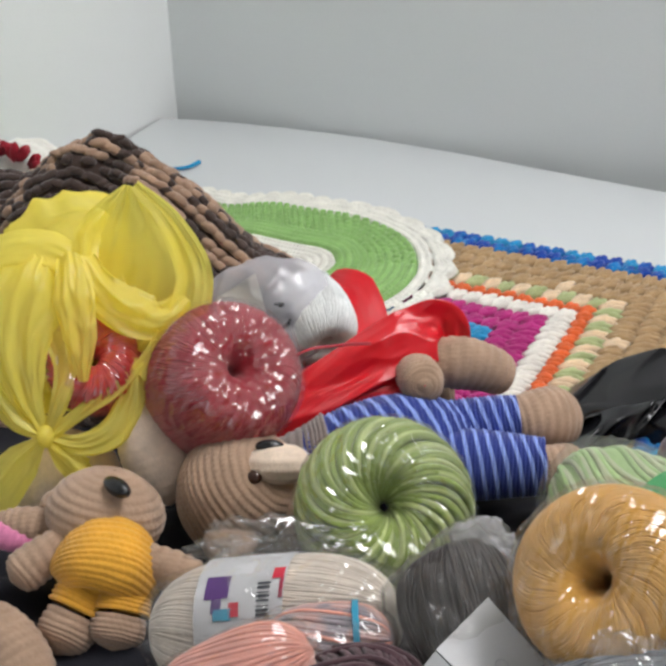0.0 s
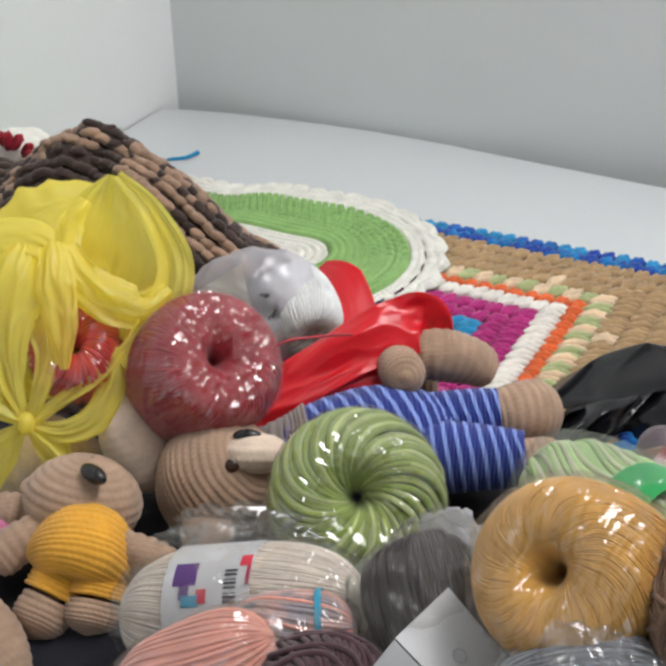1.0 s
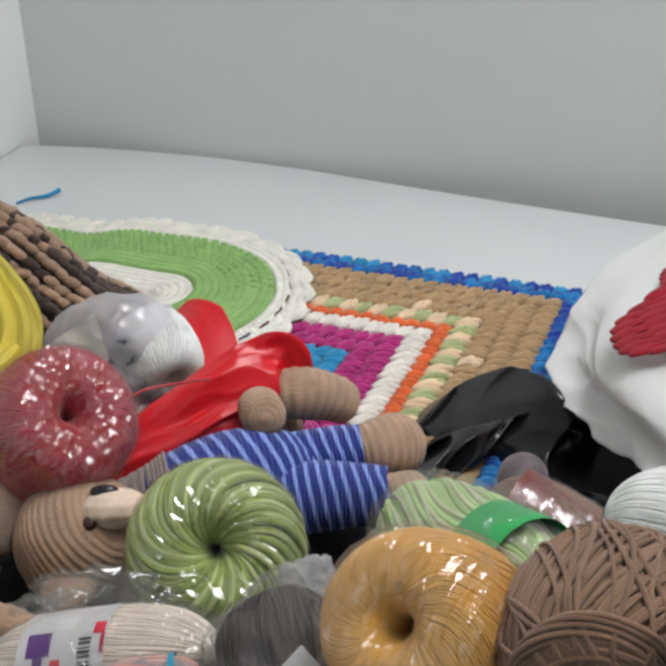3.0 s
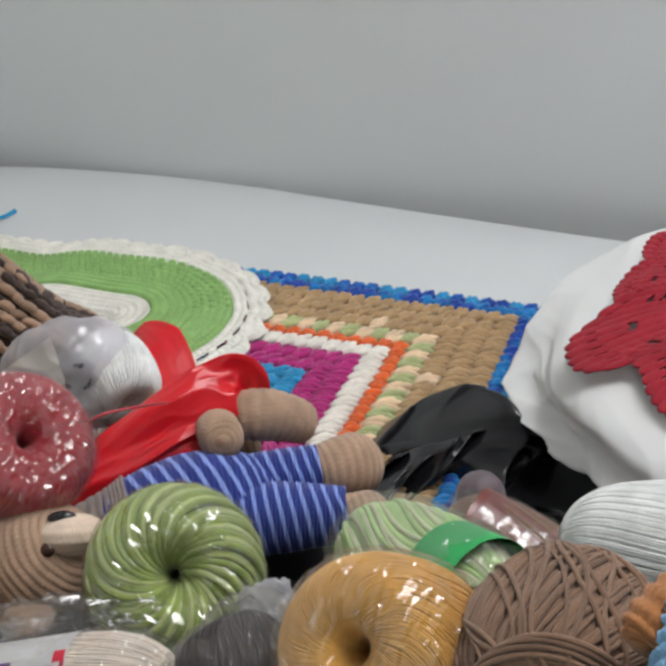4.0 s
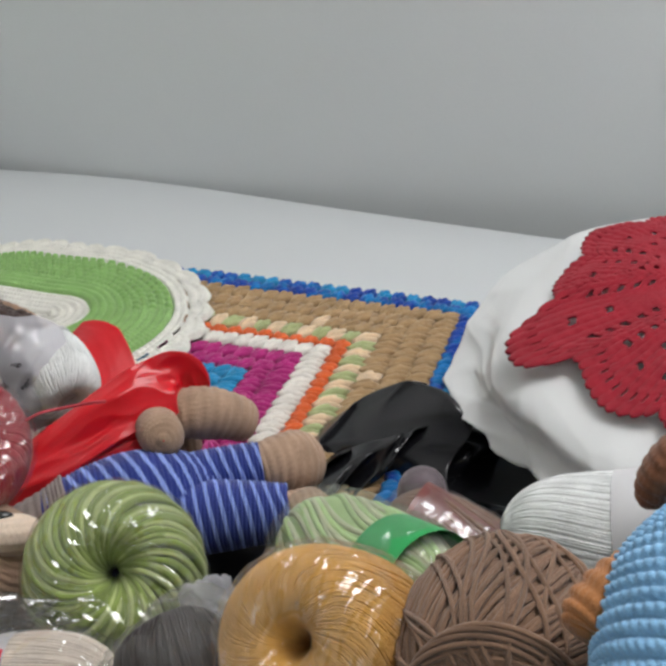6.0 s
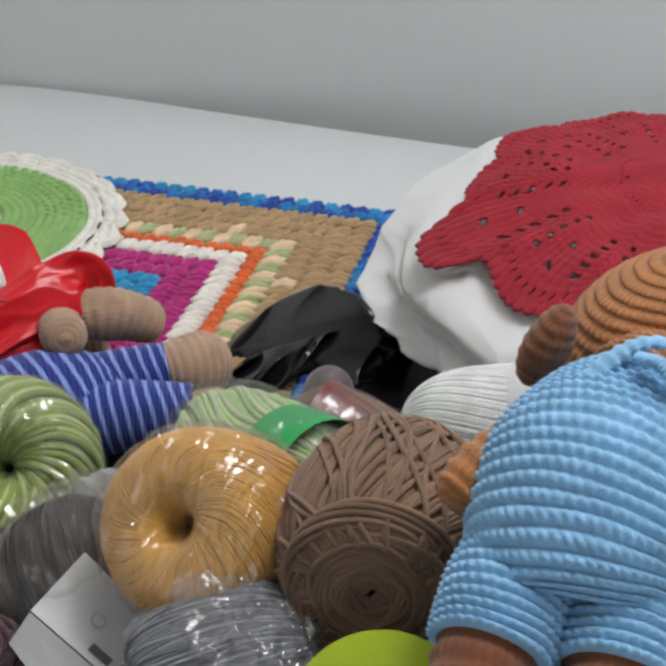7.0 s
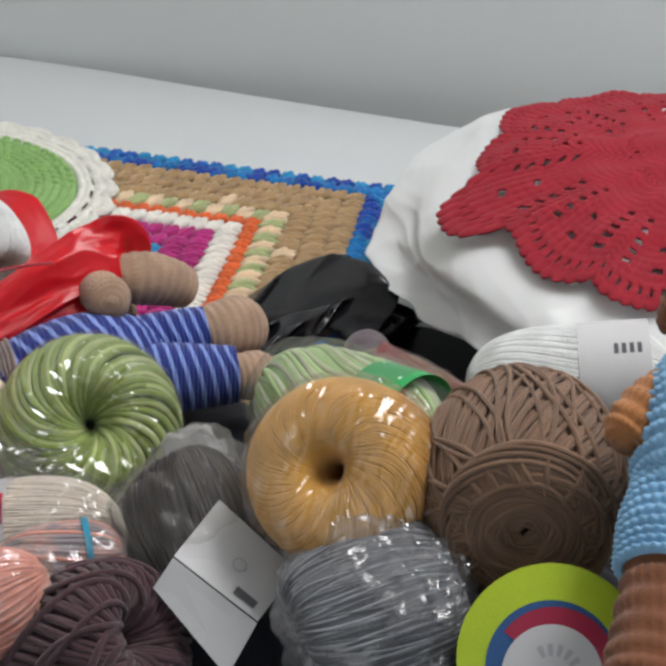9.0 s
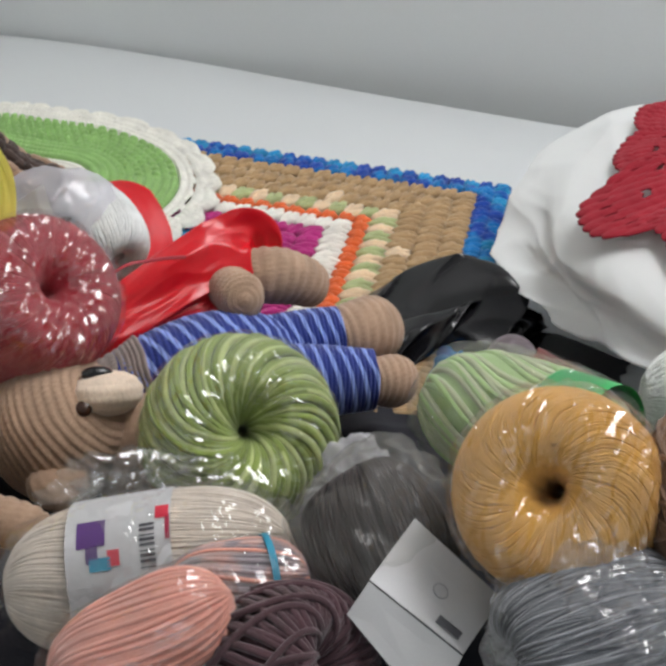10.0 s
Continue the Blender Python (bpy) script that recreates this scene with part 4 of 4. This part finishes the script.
granny_round("round", 0.885, 0.945, [G_BLUE], lambda i, r: 0, 0.006, "blue border round")
granny_round("round", 0.945, 1.0, [G_BLUE, G_CYAN], lambda i, r: int(r.rand() < 0.35), 0.0055, "blue and cyan edge round")

# ---- brown crocheted blanket, bunched ----
blanket = Shape()
bm_v, bm_u = np.meshgrid(np.linspace(0, 1, 60), np.linspace(0, 1, 50), indexing="ij")
crest = curve_pts([(-0.36, 0.45, 0.13), (-0.25, 0.455, 0.185), (-0.19, 0.465, 0.20), (-0.135, 0.485, 0.232), (-0.085, 0.495, 0.202), (-0.036, 0.498, 0.172), (0.026, 0.500, 0.128)], 60)


def blanket_at(v, u):
    """v along the crest, u from the front foot over the crest to the rear foot."""
    c = np.stack([np.interp(v, np.linspace(0, 1, 60), crest[:, i]) for i in range(3)], -1)
    w = (u - 0.5) * 2
    drop = np.abs(w) ** 1.5
    z = c[..., 2] * (1 - drop) + 0.004
    y = c[..., 1] + np.where(w < 0, w * 0.16, w * 0.10)
    x = c[..., 0] + 0.03 * w
    p = np.stack([x, y, z], -1)
    return p + 0.018 * wobble(p, 42, 14)[..., None] * np.array((0, -0.5, 0.8))


blanket.surface(blanket_at(bm_v, bm_u), 0)
rb = np.random.RandomState(5)
NR, NS = 34, 44
for i in range(NR):
    for j in range(NS):
        u, v = (i + 0.5) / NR * 0.9 + 0.02, (j + 0.5 * (i % 2)) / NS
        a, b, c = blanket_at(np.array(v), np.array(u)), blanket_at(np.array(min(v + 0.01, 1)), np.array(u)), blanket_at(np.array(v), np.array(u + 0.01))
        n = np.cross(b - a, c - a)
        n = unit(n if n[2] > 0 else -n)
        dark = (wobble(np.array([[v * 2.2, u * 3.0, 0.3]]), 4.0, 8, 2)[0] > (-0.02 if v < 0.5 and u < 0.45 else 0.3)) or rb.rand() < 0.22
        if rb.rand() < 0.08:
            continue
        blanket.puff(a + n * 0.002, 0.016 * (0.8 + 0.5 * rb.rand()), 0.0095, 0.008, (b - a) * 5 + (0.3 + 0.9 * rb.rand()) * (c - a) + 0.003 * rb.normal(size=3), n, 0 if dark else 1)
tagged(blanket.done("crochet_blanket", [B_DARK, B_LIGHT]), "dark brown and taupe crocheted blanket, bunched up", "blanket")

# red and white crocheted piece behind the blanket
rp = Shape()
crumple(rp, (-0.275, 0.545, 0.10), (0.06, 0.05, 0.085), np.eye(3), 1, 0.1, 3, 31)
for i in range(40):
    a = rb.rand() * 6.28
    rp.puff((-0.272 + 0.034 * math.cos(a), 0.515 + 0.01 * rb.rand(), 0.172 + 0.022 * math.sin(a)), 0.02, 0.012, 0.012, rb.normal(size=3), (0.2, -0.6, 0.8), 0)
tagged(rp.done("crochet_piece", [DOILY, MAT_WHITE]), "red and white crocheted piece, folded", "crochet piece")

# ---- yellow plastic bag with a red ball inside ----
YO = np.array((0.021, 0.240, 0.200))
YR, YU, YT = np.array((0.90, 0.43, -0.03)), np.array((-0.19, 0.45, 0.87)), np.array((0.39, -0.78, 0.49))


def yb(a, b, c=0.0):
    """A place on the bag: millimetres to its right, up and to its front."""
    return YO + (a * YR + b * YU + c * YT) * 0.001


yarn_ball("yarn_ball", "bright red yarn ball inside a yellow plastic bag", yb(0, -24, -16), YT + 0.3 * YU, 0.034, 0.030, 0.004, [yarn_mat("scarlet_yarn", srgb(214, 44, 30))], 80, 0.8, 0.0012, FILM_S, 41)
bag = new("plastic_bag", None)
bag.location = YO
tagged(bag, "yellow plastic bag tied in a knot round wool", "plastic bag")


def petal(points, widths, cup, mat=0, n=46, m=26, seed=0, folds=3.0, amp=1.6):
    """A crumpled strip of film along a line: cupped across, with long folds."""
    mid = curve_pts([yb(*q) for q in points], n)
    w = np.interp(np.linspace(0, 1, n), np.linspace(0, 1, len(widths)), widths) * 0.001
    t = np.gradient(mid, axis=0)
    t = unit_rows(t)
    side = unit_rows(np.cross(t, YT))
    out = np.cross(side, t)
    k = np.linspace(-1, 1, m)
    p = mid[:, None] + side[:, None] * (w[:, None] * k[None])[..., None]
    depth = -cup * 0.001 * (k[None] ** 2) * (w / w.max())[:, None]
    fold = amp * 0.0008 * (np.sin(folds * 2.1 * k[None] + 2 * np.sin(np.linspace(0, 3, n))[:, None] + seed) + 1.6 * (1 - 2 * np.abs(np.sin(folds * 1.3 * (k[None] + 0.35 * np.sin(np.linspace(0, 4, n) + seed)[:, None]))))) * np.minimum(1, w / 0.006)[:, None]
    p = p + out[:, None] * (depth + fold)[..., None]
    p = p + (0.0025 * (crease(p, 60, seed + 1, 2) - 0.6) + 0.005 * (crease(np.stack([np.linspace(0, 1, n)[:, None] * 0.9 + 0 * k, 1.1 * k + 0 * w[:, None], 0 * k + 0 * w[:, None]], -1), 4.0, seed + 60, 3) - 0.6) * np.minimum(1, w / 0.012)[:, None])[..., None] * out[:, None]
    Shape().surface(p - YO, mat).done("bag_fold", [BAG_Y], bag)


# back body, two big handles, folds that run down to the knot, tails
crumple(Shape(), yb(-22, 20, -42) - YO, np.array((0.062, 0.078, 0.034)), np.stack([YR, YU, YT], 1), 0, 0.10, 3.2, 51).done("bag_body", [BAG_Y], bag)
petal([(-40, 55, 6), (-44, 31, 22), (-49, -5, 27), (-43, -43, 21), (-31, -72, 14)], [20, 31, 25, 13, 4], 12, 0, 46, 36, 2, 1.8, 0.8)
petal([(-90, 7, 0), (-78, 34, 8), (-53, 50, 10), (-28, 52, 8), (-4, 40, 4)], [16, 22, 22, 19, 10], 9, 0, 46, 26, 1, 1.2, 0.6)
petal([(-14, 55, 18), (-9, 25, 29), (-4, -5, 29), (-2, -34, 22)], [9, 15, 12, 3], 7, 0, 40, 24, 3, 1.6, 1.0)
petal([(-20, 1, 22), (-14, -23, 24), (-20, -50, 20), (-30, -72, 15)], [12, 9, 6, 4], 5, 0, 40, 20, 8, 2, 1.0)
petal([(16, -11, -8), (25, 40, -20), (21, 76, -12), (25, 104, 0)], [22, 44, 33, 3], -13, 0, 50, 34, 6, 1.4, 0.8)
petal([(30, 104, 3), (54, 79, 3), (71, 46, 0), (69, 16, 2), (53, -11, 6), (34, -29, 9)], [4, 9, 13, 14, 12, 7], -6, 0, 46, 24, 5, 1.6, 0.8)
petal([(-5, 52, 14), (8, 28, 19), (30, 14, 19), (52, 11, 13), (67, 25, 4)], [9, 15, 17, 15, 8], 7, 0, 46, 26, 7, 2.2, 1.5)
petal([(8, 87, 2), (-3, 69, 8), (-4, 40, 13)], [5, 10, 9], 5, 0, 30, 18, 14, 1.5, 0.8)
petal([(31, -20, 6), (29, -44, 9), (16, -69, 13), (-5, -78, 15), (-29, -73, 15)], [8, 10, 11, 8, 4], 6, 0, 46, 22, 9, 2, 1.4)
petal([(36, -20, 9), (16, -40, 15), (-5, -55, 17), (-27, -72, 15)], [6, 6, 5, 4], 4, 0, 40, 18, 10, 2, 1.2)
petal([(-30, -72, 16), (-47, -61, 17), (-63, -43, 15), (-84, -23, 8)], [4, 10, 13, 15], 5, 0, 40, 22, 13, 2, 1.4)
petal([(-32, -75, 16), (-47, -90, 14), (-66, -111, 10), (-79, -123, 6)], [4, 13, 18, 8], 5, 0, 46, 24, 11, 1.6, 1.0)
petal([(-27, -76, 15), (-17, -87, 14), (-6, -98, 12), (0, -102, 8)], [4, 9, 11, 7], 5, 0, 40, 20, 12, 2, 1.5)
Shape().ball(yb(-29, -72, 18) - YO, (0.006, 0.008, 0.006), 0, np.stack([YR, YU, YT], 1), 14, 10).done("knot", [BAG_Y], bag)

# cream toy beneath the bag, pink crocheted edge, tan paw in the corner
und = Shape()
und.knit_ball(yb(-28, -108, -40), (0.8, 0.3, 0.1), 0.085, 0.075, 16, 44, 0.0008)
tagged(und.done("crochet_toy", [CREAM_C]), "cream crocheted toy under the yellow bag", "crochet toy")
pk = Shape()
pk.knit_ball((0.030, 0.108, 0.118), (0.9, 0.2, -0.2), 0.05, 0.018, 12, 18, 0.0008)
tagged(pk.done("crochet_strip", [PINK]), "pink crocheted strip half hidden in the heap", "crochet piece")
cr = Shape()
cr.knit_ball((0.086, 0.040, 0.092), (0.7, -0.3, -0.4), 0.08, 0.042, 14, 30, 0.0014)
tagged(cr.done("crochet_paw", [TAN_Y]), "tan crocheted paw at the edge of the heap", "crochet toy")
zig = Shape()
zig.knit_ball((0.068, 0.232, 0.120), (-0.35, 0.25, 0.6), 0.085, 0.050, 16, 40, 0.0008, 0, band=lambda i: 1 if i in (7, 8, 9) else 0)
tagged(zig.done("crochet_toy", [CREAM_C, MAROON_Y]), "cream crocheted toy with a wine-red band", "crochet toy")
dk = Shape()
dk.knit_ball((0.118, 0.232, 0.098), (0.3, 0.3, 0.9), 0.05, 0.06, 10, 36, 0.0008)
tagged(dk.done("crochet_scrap", [B_DARK]), "dark brown crocheted scrap deep in the heap", "crochet piece")

# ---- clear plastic bag with a white ball ----
TV = np.stack([YR, YU, YT], 1)
cb = Shape()
crumple(cb, (0.048, 0.450, 0.114), (0.063, 0.050, 0.045), TV, 0, 0.07, 2.4, 61)
clear_bag = tagged(cb.done("plastic_bag", [FILM_M]), "milky clear plastic bag with white wool inside", "plastic bag")
wp = Shape()
u_, v_ = np.meshgrid(np.linspace(0, 1, 30), np.linspace(0, 1, 30), indexing="ij")
tri = (1 - u_)[..., None] * np.array((0.055, 0.417, 0.170)) + (u_ * (1 - v_))[..., None] * np.array((0.007, 0.398, 0.134)) + (u_ * v_)[..., None] * np.array((0.072, 0.404, 0.137))
tri = tri + (0.022 + 0.006 * (crease(tri, 60, 66, 2) - 0.5))[..., None] * YT
wp.surface(tri)
wp.done("folded_corner", film_mat("white_film", (0.9, 0.9, 0.9), 0.75, 0.15, 60, 0.3), clear_bag, True, "white folded film corner")
yarn_ball("yarn_ball", "white yarn ball inside a clear plastic bag", (0.081, 0.462, 0.113), (-0.6, 0.5, 0.3), 0.034, 0.033, 0.002, [WHITE_Y], 220, 0.7, 0.0008, None, 62)
yarn_ball("yarn_ball", "black and grey yarn ball inside a clear plastic bag", (0.060, 0.436, 0.124), (0.4, -0.7, 0.4), 0.015, 0.020, 0.004, [SILVER_Y, GREY_Y], 40, 0.9, 0.0013, None, 63, 1, 0.9, 2)

# ---- red satin ribbon ----
satin = new("satin_ribbon", None)
satin.location = (0.12, 0.32, 0.08)
tagged(satin, "wide glossy red satin ribbon, twisted and looped", "ribbon")


def ribbon(points, ups, width, seed, n=140, m=40, fold=0.004, folds=2.5):
    mid, up = curve_pts(points, n), unit_rows(curve_pts(ups, n))
    t = unit_rows(np.gradient(mid, axis=0))
    side = unit_rows(np.cross(t, up))
    up = np.cross(side, t)
    w = np.interp(np.linspace(0, 1, n), np.linspace(0, 1, len(width)), width)
    k = np.linspace(-1, 1, m)
    s = np.linspace(0, 1, n)
    p = mid[:, None] + side[:, None] * (w[:, None] * k)[..., None]
    h = fold * np.sin(folds * k[None] + 5 * s[:, None] + seed) + 0.5 * fold * np.sin(2 * folds * k[None] - 9 * s[:, None] + seed)
    fq = np.stack([s[:, None] * 1.6 + 0 * k, 0.9 * k + 0 * s[:, None], 0 * k + 0 * s[:, None]], -1)
    h = h + 1.0 * fold * (crease(fq, 3.2, int(seed * 10) + 3, 3) - 0.6)
    ob = Shape().surface(p + up[:, None] * h[..., None] - np.array((0.12, 0.32, 0.08))).done("ribbon_fold", [SATIN], satin)
    mod = ob.modifiers.new("thickness", "SOLIDIFY")
    mod.thickness = 0.0006


ribbon([(0.106, 0.314, 0.100), (0.140, 0.348, 0.118), (0.172, 0.385, 0.138), (0.196, 0.410, 0.148), (0.212, 0.424, 0.148), (0.219, 0.428, 0.126)], [(0.2, -0.6, 0.7), (0.1, -0.7, 0.7), (0.1, -0.6, 0.8), (0.2, -0.5, 0.85), (0.5, -0.5, 0.6), (0.8, -0.5, 0.2)], [0.016, 0.020, 0.022, 0.024, 0.024, 0.018], 0.4, fold=0.0048, folds=1.8)
ribbon([(0.112, 0.310, 0.080), (0.142, 0.330, 0.090), (0.168, 0.350, 0.104), (0.196, 0.378, 0.118), (0.214, 0.396, 0.128)], [(0.2, -0.7, 0.6), (0.2, -0.7, 0.6), (0.2, -0.7, 0.6), (0.2, -0.6, 0.7), (0.2, -0.6, 0.7)], [0.010, 0.014, 0.013, 0.011, 0.006], 2.0, fold=0.004)
ribbon([(0.100, 0.470, 0.050), (0.096, 0.500, 0.066), (0.084, 0.532, 0.078), (0.060, 0.556, 0.090), (0.036, 0.574, 0.088)], [(0.3, -0.6, 0.7), (0.35, -0.6, 0.7), (0.4, -0.55, 0.7), (0.35, -0.5, 0.75), (0.2, -0.5, 0.8)], [0.026, 0.030, 0.033, 0.034, 0.016], 1.0, fold=0.0012, folds=1.5)
ribbon([(0.104, 0.476, 0.055), (0.140, 0.450, 0.090), (0.172, 0.430, 0.120), (0.20, 0.42, 0.140)], [(0.3, -0.7, 0.5), (0.3, -0.7, 0.6), (0.2, -0.6, 0.7), (0.2, -0.6, 0.7)], [0.02, 0.018, 0.016, 0.012], 1.6, fold=0.003)
th = Shape().tube(curve_pts([(0.150, 0.292, 0.180), (0.158, 0.306, 0.182), (0.160, 0.330, 0.172), (0.170, 0.350, 0.166), (0.178, 0.366, 0.160)], 40), 0.0012, 6)
tagged(th.done("yarn_tail", [RED_Y]), "loose wine-red yarn end", "yarn")
bt = Shape().tube(curve_pts([(-0.370, 0.915, 0.003), (-0.360, 0.932, 0.004), (-0.344, 0.946, 0.004), (-0.336, 0.964, 0.006)], 30), np.linspace(0.0016, 0.003, 30), 6)
tagged(bt.done("yarn_tail", [CYAN_T]), "short cyan yarn end on the table", "yarn")
bt2 = Shape().tube(curve_pts([(-0.005, 0.884, 0.004), (0.02, 0.882, 0.005), (0.06, 0.879, 0.008)], 20), 0.002, 6)
tagged(bt2.done("yarn_tail", [CYAN_T]), "cyan yarn end at the square's corner", "yarn")

# ---- black plastic bag ----
black_bag = new("plastic_bag", None)
black_bag.location = (0.37, 0.51, 0)
tagged(black_bag, "shiny black crumpled plastic bag on the table", "plastic bag")


def tent(points, widths, front, rear, seed, n=90, m=70):
    """A crumpled sheet of film hung over a crest, with sharp folds that run down to the table."""
    crest_ = curve_pts(points, n)
    w = np.linspace(-1, 1, m)
    v = np.linspace(0, 1, n)
    k = np.stack([v[:, None] * 2.6 + 0 * w, 0.9 * w[None] + 0 * v[:, None], 0 * w[None] + 0 * v[:, None]], -1)
    fold = crease(k, 1.6, seed, 2) - 0.62 + 0.26 * (crease(k, 3.6, seed + 5, 1) - 0.6)
    drop = np.abs(w) ** 1.15
    wide = np.interp(v, np.linspace(0, 1, len(widths)), widths)
    y = crest_[:, None, 1] + np.where(w < 0, w * front, w * rear)[None] * wide[:, None]
    x = crest_[:, None, 0] + 0.04 * fold + 0.02 * w[None]
    z = crest_[:, None, 2] * (1 - drop)[None] + 0.042 * fold * (0.35 + 0.65 * (1 - drop))[None]
    p = np.stack([x, y - 0.03 * fold, np.maximum(z, 0.002 + 0.004 * (fold + 0.3).clip(0))], -1)
    ob = Shape().surface(p - np.array((0.37, 0.51, 0))).done("bag_fold", [BAG_B], black_bag)
    mod = ob.modifiers.new("thickness", "SOLIDIFY")
    mod.thickness = 0.0008


tent([(0.262, 0.585, 0.006), (0.290, 0.595, 0.030), (0.322, 0.608, 0.055), (0.350, 0.606, 0.068), (0.378, 0.600, 0.066), (0.404, 0.590, 0.040)], [0.3, 0.9, 1.1, 1.1, 1.0, 0.8], 0.085, 0.05, 71)
tent([(0.285, 0.530, 0.012), (0.315, 0.540, 0.034), (0.350, 0.555, 0.040), (0.385, 0.570, 0.050), (0.425, 0.560, 0.016)], [0.6, 1, 1.1, 1, 0.8], 0.075, 0.06, 74)
tent([(0.340, 0.500, 0.006), (0.400, 0.520, 0.014), (0.450, 0.530, 0.012), (0.520, 0.520, 0.006)], [0.8, 1, 1, 0.7], 0.09, 0.06, 78)

# ---- white plastic bag with a red doily on it ----
BC, BR = np.array((0.666, 0.6835, 0.0873)), np.array((0.2646, 0.2802, 0.0831))


FACES = unit_rows(np.random.RandomState(17).randn(90, 3))


def facets(d):
    """Flat panels between sharp folds, as in stretched polythene."""
    return 1 / np.maximum((d @ FACES.T).max(-1), 0.8)


def bag_surface(d, grow=0.0):
    """The crumpled bag's surface in the directions d, lifted by grow metres."""
    q = np.sign(d) * np.abs(d) ** 0.922
    k = 1 + 0.03 * wobble(d, 2.5, 81, 2) + 0.035 * (crease(d, 2.8, 84, 2) - 0.62)
    low = step(0.35, -0.15, d[..., 2])
    k = k + 0.05 * low * (crease(d, 3.4, 95, 2) - 0.6) + (0.006 + 0.016 * low) * (crease(d, 8.0, 99, 2) - 0.55)
    k = k + (0.45 + 1.0 * low) * (facets(d) - 1.03)
    p = q * k[..., None] * BR
    p[..., :2] *= (1 + 0.093 * step(0.3, -0.5, d[..., 2]) - 0.057 * step(-0.1, 0.9, d[..., 2]))[..., None]
    # the front tucks in towards the table
    tuck = step(0.25, -0.55, d[..., 2]) * step(0.1, -0.7, d[..., 1])
    p[..., 1] *= 1 - 0.34 * tuck
    p[..., 2] += 0.012 * tuck * (crease(d, 5.0, 77, 2) - 0.4)
    p = p + unit_rows(p) * grow
    p = p + BC
    p[..., 2] = np.maximum(p[..., 2], 0.003)
    return p


d = sphere_grid(420, 260)
tagged(Shape().surface(bag_surface(d), 0, wrap_v=True).done("plastic_bag", [BAG_W]), "full white plastic bag with soft folds on the table", "plastic bag")

DC = np.array((0.649, 0.649))
LOBES, NOTCH = 13, radians(244)


def on_bag(x, y, lift):
    """The point of the bag's upper side near a place of the plan."""
    u = np.stack([(x - BC[0]) / BR[0], (y - BC[1]) / BR[1]], -1) * 1.05
    u = np.sign(u) * np.abs(u) ** (1 / 0.922)
    r = np.linalg.norm(u, axis=-1)
    u = u * (np.minimum(r, 0.97) / np.maximum(r, 1e-6))[..., None]
    dirs = np.concatenate([u, np.sqrt(1 - (u**2).sum(-1))[..., None]], -1)
    return bag_surface(dirs) + unit_rows(dirs / BR) * lift[..., None]


def doily(name, label, n=1560, m=120):
    """A lace doily that lies on the bag: lobed rounds, fan stitches, rows of eyelets, one fold across it."""
    a, k = np.meshgrid(np.linspace(0, 2 * np.pi, n, endpoint=False), np.linspace(0.01, 1, m), indexing="ij")
    lobe = np.abs(np.sin(LOBES / 2 * (a - NOTCH)))
    tongue = np.exp(-(((a - radians(205)) / 0.21) ** 4))
    edge = 0.163 + 0.018 * lobe**0.55 + 0.026 * tongue + 0.020 * np.exp(-(((a - radians(245)) / 0.45) ** 2)) + 0.0030 * np.abs(np.sin(a * LOBES * 5))
    x, y = DC[0] + k * edge * np.cos(a), DC[1] + k * edge * np.sin(a)
    # fold: the front half lies a little over the rear half
    s_line = (y - 0.622) - (x - 0.471) * 0.37
    fold = 0.013 * step(0.003, -0.002, s_line) * np.exp(np.minimum(s_line, 0) / 0.07) * step(0.80, 0.62, x)
    rear = 0.030 * np.exp(-(((x - 0.70) / 0.07) ** 2 + ((y - 0.80) / 0.035) ** 2))
    ribs = 0.0006 * np.abs(np.sin(np.pi * k * 24)) ** 0.7 + 0.0009 * np.abs(np.sin(a * LOBES * 5)) * step(0.55, 0.8, k)
    rip = 0.004 * wobble(np.stack([x, y, 0 * x], -1), 34, 12, 2)
    p = on_bag(x, y, 0.007 + fold + rear + ribs + rip)

    def keep(i, j):
        aa, kk = i / n * 2 * np.pi, (j + 0.5) / m
        f = ((aa - NOTCH) / (2 * np.pi) * LOBES) % 1
        row = kk * 15
        arm = (np.abs(np.abs(f - 0.5) - 0.33) < 0.05) & (row % 1 < 0.42) & (kk > 0.50) & (kk < 0.86)
        mid = (np.abs(f - 0.5) < 0.05) & (row % 2 < 0.4) & (kk > 0.6) & (kk < 0.9)
        ring = (np.abs(kk - 0.3) < 0.012) & ((aa * 11) % 1 < 0.2)
        fan = (kk > 0.90) & (kk < 0.935) & (np.sin(aa * LOBES * 10) > 0.6)
        return ~(arm | mid | ring | fan)

    return tagged(Shape().surface(p, 0, True, False, None, keep).done(name, [DOILY]), label, "doily")


doily("lace_doily", "crimson crocheted lace doily spread over a white bag")
for ob in bpy.data.objects:
    if ob.name.startswith("lace_doily") or ob.name.startswith("dark_cloth"):
        mod = ob.modifiers.new("thickness", "SOLIDIFY")
        mod.thickness, mod.offset = 0.002, -1

# ---- loose ends of film in the heap ----
for c, r, mat, seed, label in (((0.225, 0.115, 0.165), (0.045, 0.016, 0.012), FILM_S, 201, "crinkled clear film end beside the cream skein"), ((0.330, 0.180, 0.135), (0.026, 0.022, 0.016), FILM_M, 202, "white crumpled film between the yarn balls")):
    tagged(crumple(Shape(), c, r, TV, 0, 0.35, 3.5, seed, 110, 60).done("plastic_film", [mat]), label, "plastic film")
